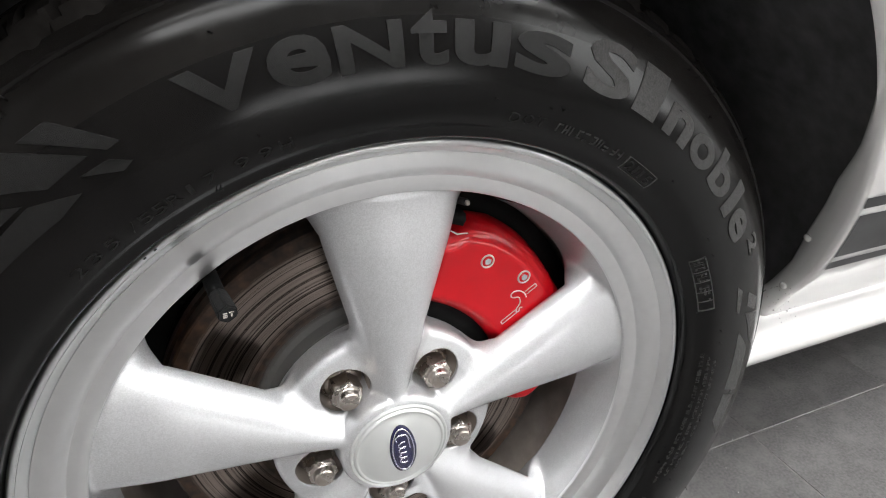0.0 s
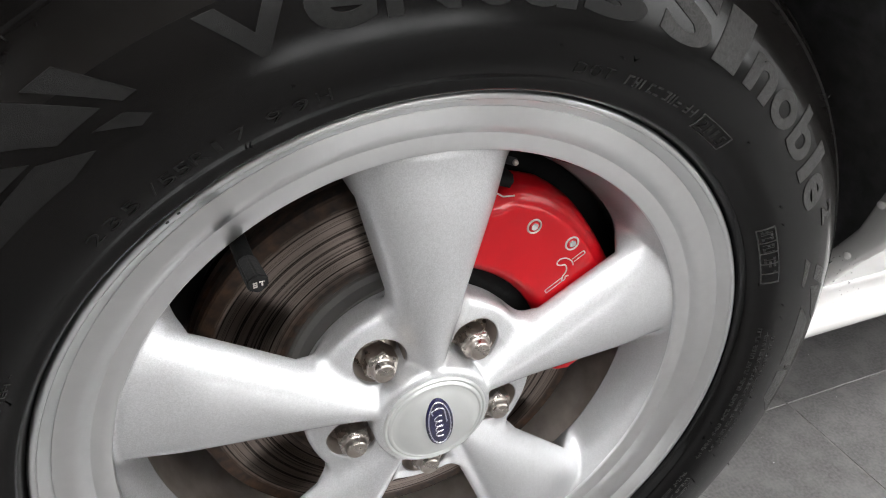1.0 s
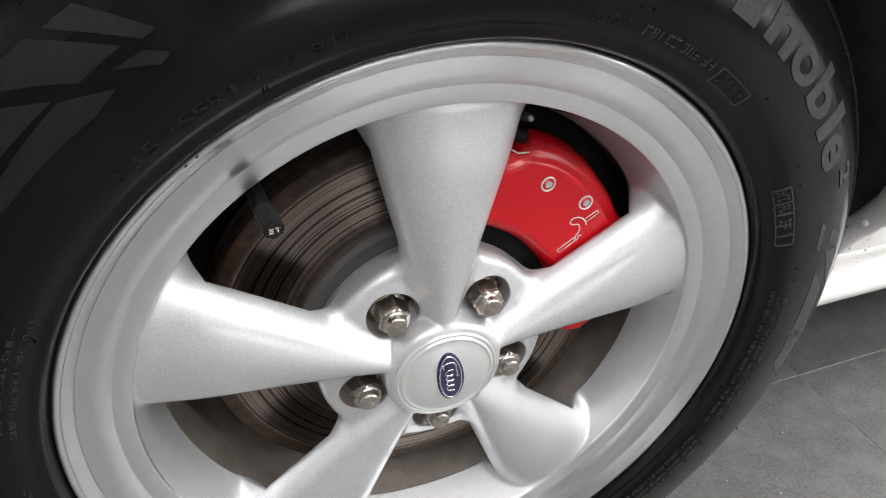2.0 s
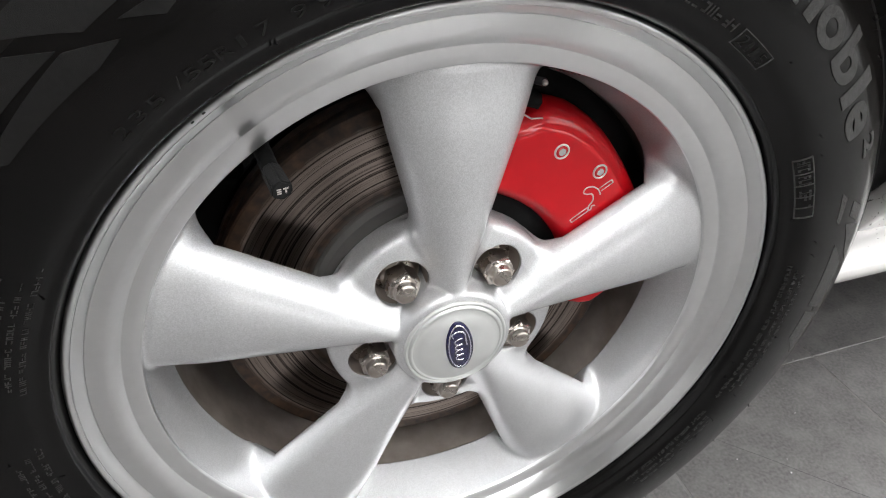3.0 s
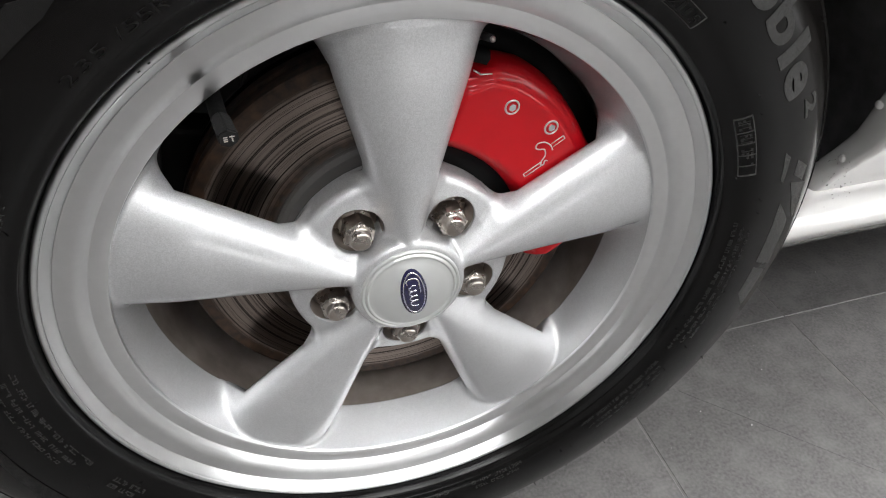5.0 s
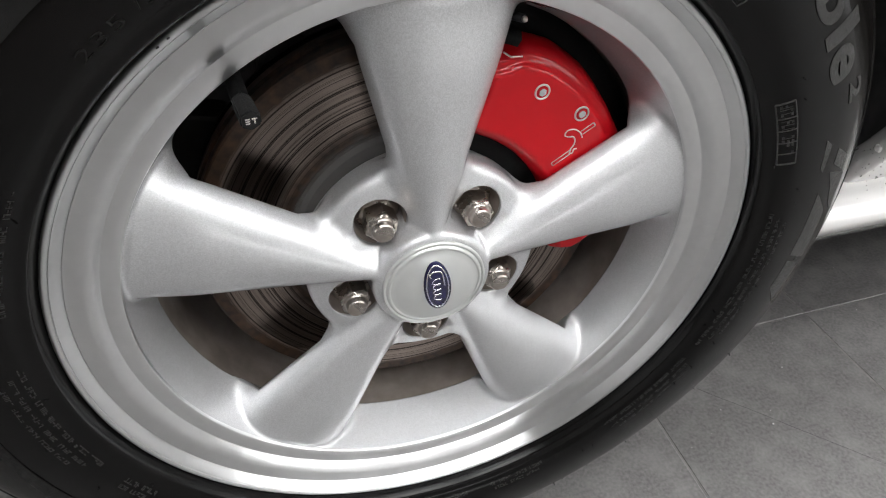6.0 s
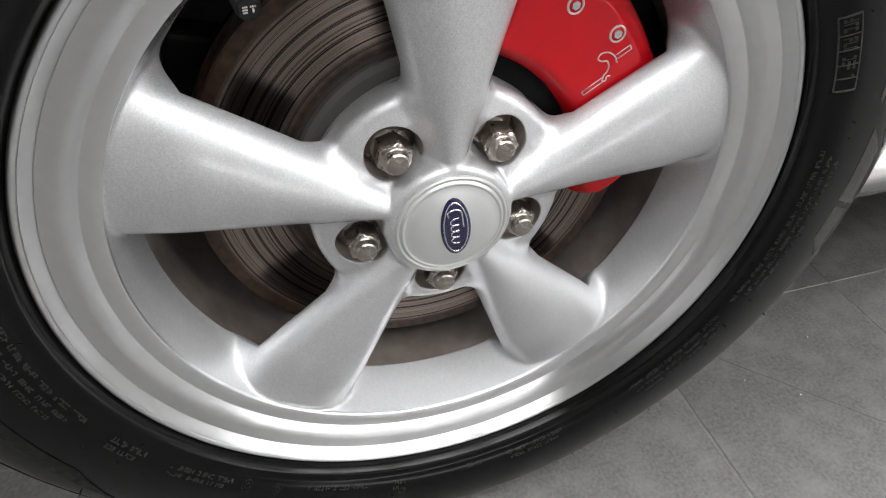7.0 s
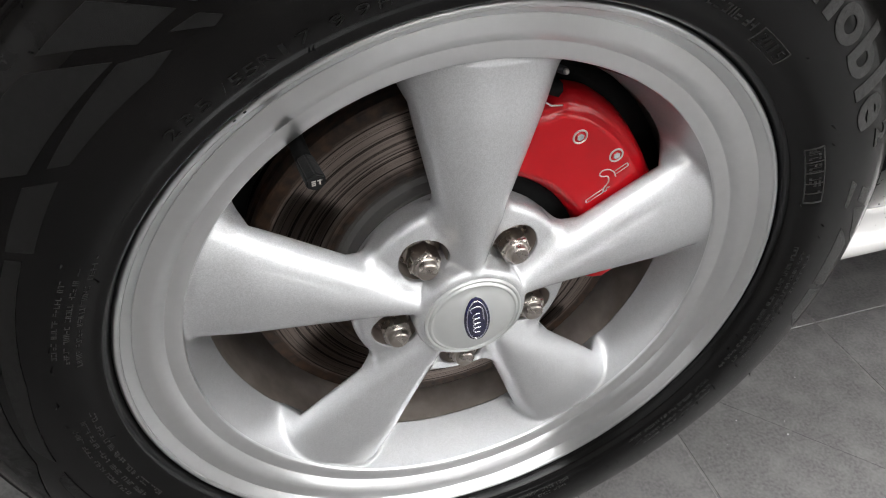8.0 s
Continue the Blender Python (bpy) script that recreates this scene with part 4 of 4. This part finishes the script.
# plain outline shapes of the badge: a wavy neck, two bars either side
def cal_at(du, dv):
    """du along the bars (up to the rear), dv across them; metres from the badge's middle."""
    c = on_wheel(0.1353, 37.5, 0)
    t = radians(33)
    return (c.x + du * math.cos(t) - dv * math.sin(t), c.z + du * math.sin(t) + dv * math.cos(t))


for pts in ([(-0.006, -0.0075), (-0.0035, -0.0045), (-0.001, -0.0035), (0.0015, -0.001), (0.002, 0.003), (-0.001, 0.0055), (-0.0025, 0.0085), (0.0005, 0.0105), (0.0045, 0.0085), (0.0065, 0.0055), (0.0075, 0.002), (0.007, -0.002)],
            [(-0.006, -0.0075), (-0.004, -0.0085), (-0.002, -0.0065), (0.0, -0.0075)]):
    etched([cal_at(u, v) for u, v in pts])
for u0, u1, v in ((-0.020, -0.005, -0.0052), (-0.020, -0.006, -0.0082), (0.0085, 0.0185, 0.0032), (0.0085, 0.0185, 0.0002)):
    etched([cal_at(u0, v), cal_at((u0 + u1) / 2, v), cal_at(u1, v)], 0.0004, smooth=False)
etched([cal_at(0.0185, 0.0032), cal_at(0.0187, 0.0017), cal_at(0.0185, 0.0002)], 0.0005, smooth=False)
etched([cal_at(-0.020, -0.0052), cal_at(-0.0202, -0.0067), cal_at(-0.020, -0.0082)], 0.0005, smooth=False)
for p, q in (((0.1592, 71.2), (0.1578, 69.2)), ((0.1578, 69.2), (0.1602, 66.4))):
    e = [on_wheel(*p, 0.0225), on_wheel(*q, 0.0225)]
    part("etched_mark", tube([e[0], e[0].lerp(e[1], 0.5), e[1]], 0.0006, 6), ETCH, cal, "small bright mark")

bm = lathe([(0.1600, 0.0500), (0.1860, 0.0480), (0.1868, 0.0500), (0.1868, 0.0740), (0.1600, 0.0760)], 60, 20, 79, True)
part("caliper_bracket", bm, DEEPBLACK, car, "black cast caliper bracket", loc=(0, 0, HUB))
# Pad edge in near-black; its colour also carries the shade under the caliper.
part("pad_and_shade", lathe([(0.0860, 0.0470), (0.0860, 0.0330), (0.0880, 0.0310), (0.1020, 0.0310), (0.1040, 0.0330), (0.1040, 0.0470)], 48, -4, 74), DEEPBLACK, car, "near-black arc for the pad edge and the shade under the caliper", loc=(0, 0, HUB))
# bleed screw over the caliper and the knuckle behind the disc
bm = tube([on_wheel(0.172, 70, 0.05), on_wheel(0.178, 70.0, 0.036), on_wheel(0.181, 69.6, 0.024)], 0.0026, 12)
screw = part("bleed_screw", bm, DARK, car, "dark bleed screw with a bright tip", loc=(0, 0, HUB))
tip = bmesh.new()
bmesh.ops.create_uvsphere(tip, u_segments=16, v_segments=8, radius=0.0019, matrix=Matrix.Translation(on_wheel(0.181, 69.6, 0.023)) @ Matrix.Diagonal((1, 1.3, 1, 1)))
part("screw_tip", tip, ETCH, screw, "bright metal tip")
part("pad_clip", lathe([(0.1640, 0.0300), (0.1650, 0.0205), (0.1700, 0.0190), (0.1735, 0.0230), (0.1735, 0.0330)], 10, 69.0, 75.5), DEEPBLACK, car, "black steel pad clip over the caliper", loc=(0, 0, HUB))
bm = box(bmesh.new(), (0.036, 0.03, 0.056), Matrix.Translation((-0.142, 0.112, 0.068)) @ Matrix.Rotation(radians(12), 4, "Y"), 0.004)
part("steering_knuckle", bm, BLACK, car, "dark cast steering knuckle", smooth=False, loc=(0, 0, HUB))
bm = box(bmesh.new(), (0.028, 0.02, 0.034), Matrix.Translation((-0.076, 0.112, 0.128)) @ Matrix.Rotation(radians(20), 4, "Y"), 0.003)
part("hose_bracket", bm, DARK, car, "dark steel hose bracket", smooth=False, loc=(0, 0, HUB))


# ---- the tiled floor ----
def tiled_floor():
    x0, x1, y0, y1, h = ROOM
    base = box(bmesh.new(), (x1 - x0 + 0.3, y1 - y0 + 0.3, 0.1), Matrix.Translation(((x0 + x1) / 2, (y0 + y1) / 2, -0.0508)))
    floor = tagged(part("floor", base, GROUT, smooth=False), "floor of large grey porcelain tiles with thin joints", "floor", kind="structure")
    w, d, gap = 0.302, 0.604, 0.0026
    bm = bmesh.new()
    box(bm, (w - gap, d - gap, 0.008), Matrix.Translation((0, 0, -0.004)), 0.0008, 1)
    me = bpy.data.meshes.new("floor_tile")
    bm.to_mesh(me)
    bm.free()
    me.materials.append(TILE)
    i0, i1 = math.ceil((x0 - 0.596) / w), math.floor((x1 - 0.596) / w) - 1
    j0, j1 = math.ceil((y0 - 0.126) / d), math.floor((y1 - 0.126) / d) - 1
    for i in range(i0 - 1, i1 + 2):
        for j in range(j0 - 1, j1 + 2):
            ob = link("floor_tile", me, None, floor)
            ob.location = (0.596 + (i + 0.5) * w, 0.126 + (j + 0.5) * d, 0.00)


tiled_floor()


def grit():
    """Pale grains and a hair-fine scratch on the tiles."""
    rnd, bm = random.Random(12), bmesh.new()
    spots = [(0.377, 0.018, 0.0009), (0.426, -0.017, 0.0011), (0.496, 0.053, 0.0008), (0.4355, 0.0, 0.0006)]
    spots += [(rnd.uniform(0.2, 1.2), rnd.uniform(-0.25, 0.3), rnd.uniform(0.0003, 0.0007)) for _ in range(24)]
    for x, y, r in spots:
        bmesh.ops.create_icosphere(bm, subdivisions=1, radius=r, matrix=Matrix.Translation((x, y, r * 0.5)) @ Matrix.Diagonal((1, rnd.uniform(0.6, 1), 0.6, 1)))
    floor = bpy.data.objects["floor"]
    tagged(part("grit", bm, PLASTER, floor, "pale grains of dust and grit"), kind="stuff")
    line = [Vector((0.368 + 0.165 * k / 12, 0.054 - 0.17 * k / 12 + rnd.uniform(-1, 1) * 0.0008, 0.0001)) for k in range(13)]
    part("scratch", tube(line, 0.0002, 6), DARK, floor, "hair-fine dark scratch across the tile")


grit()
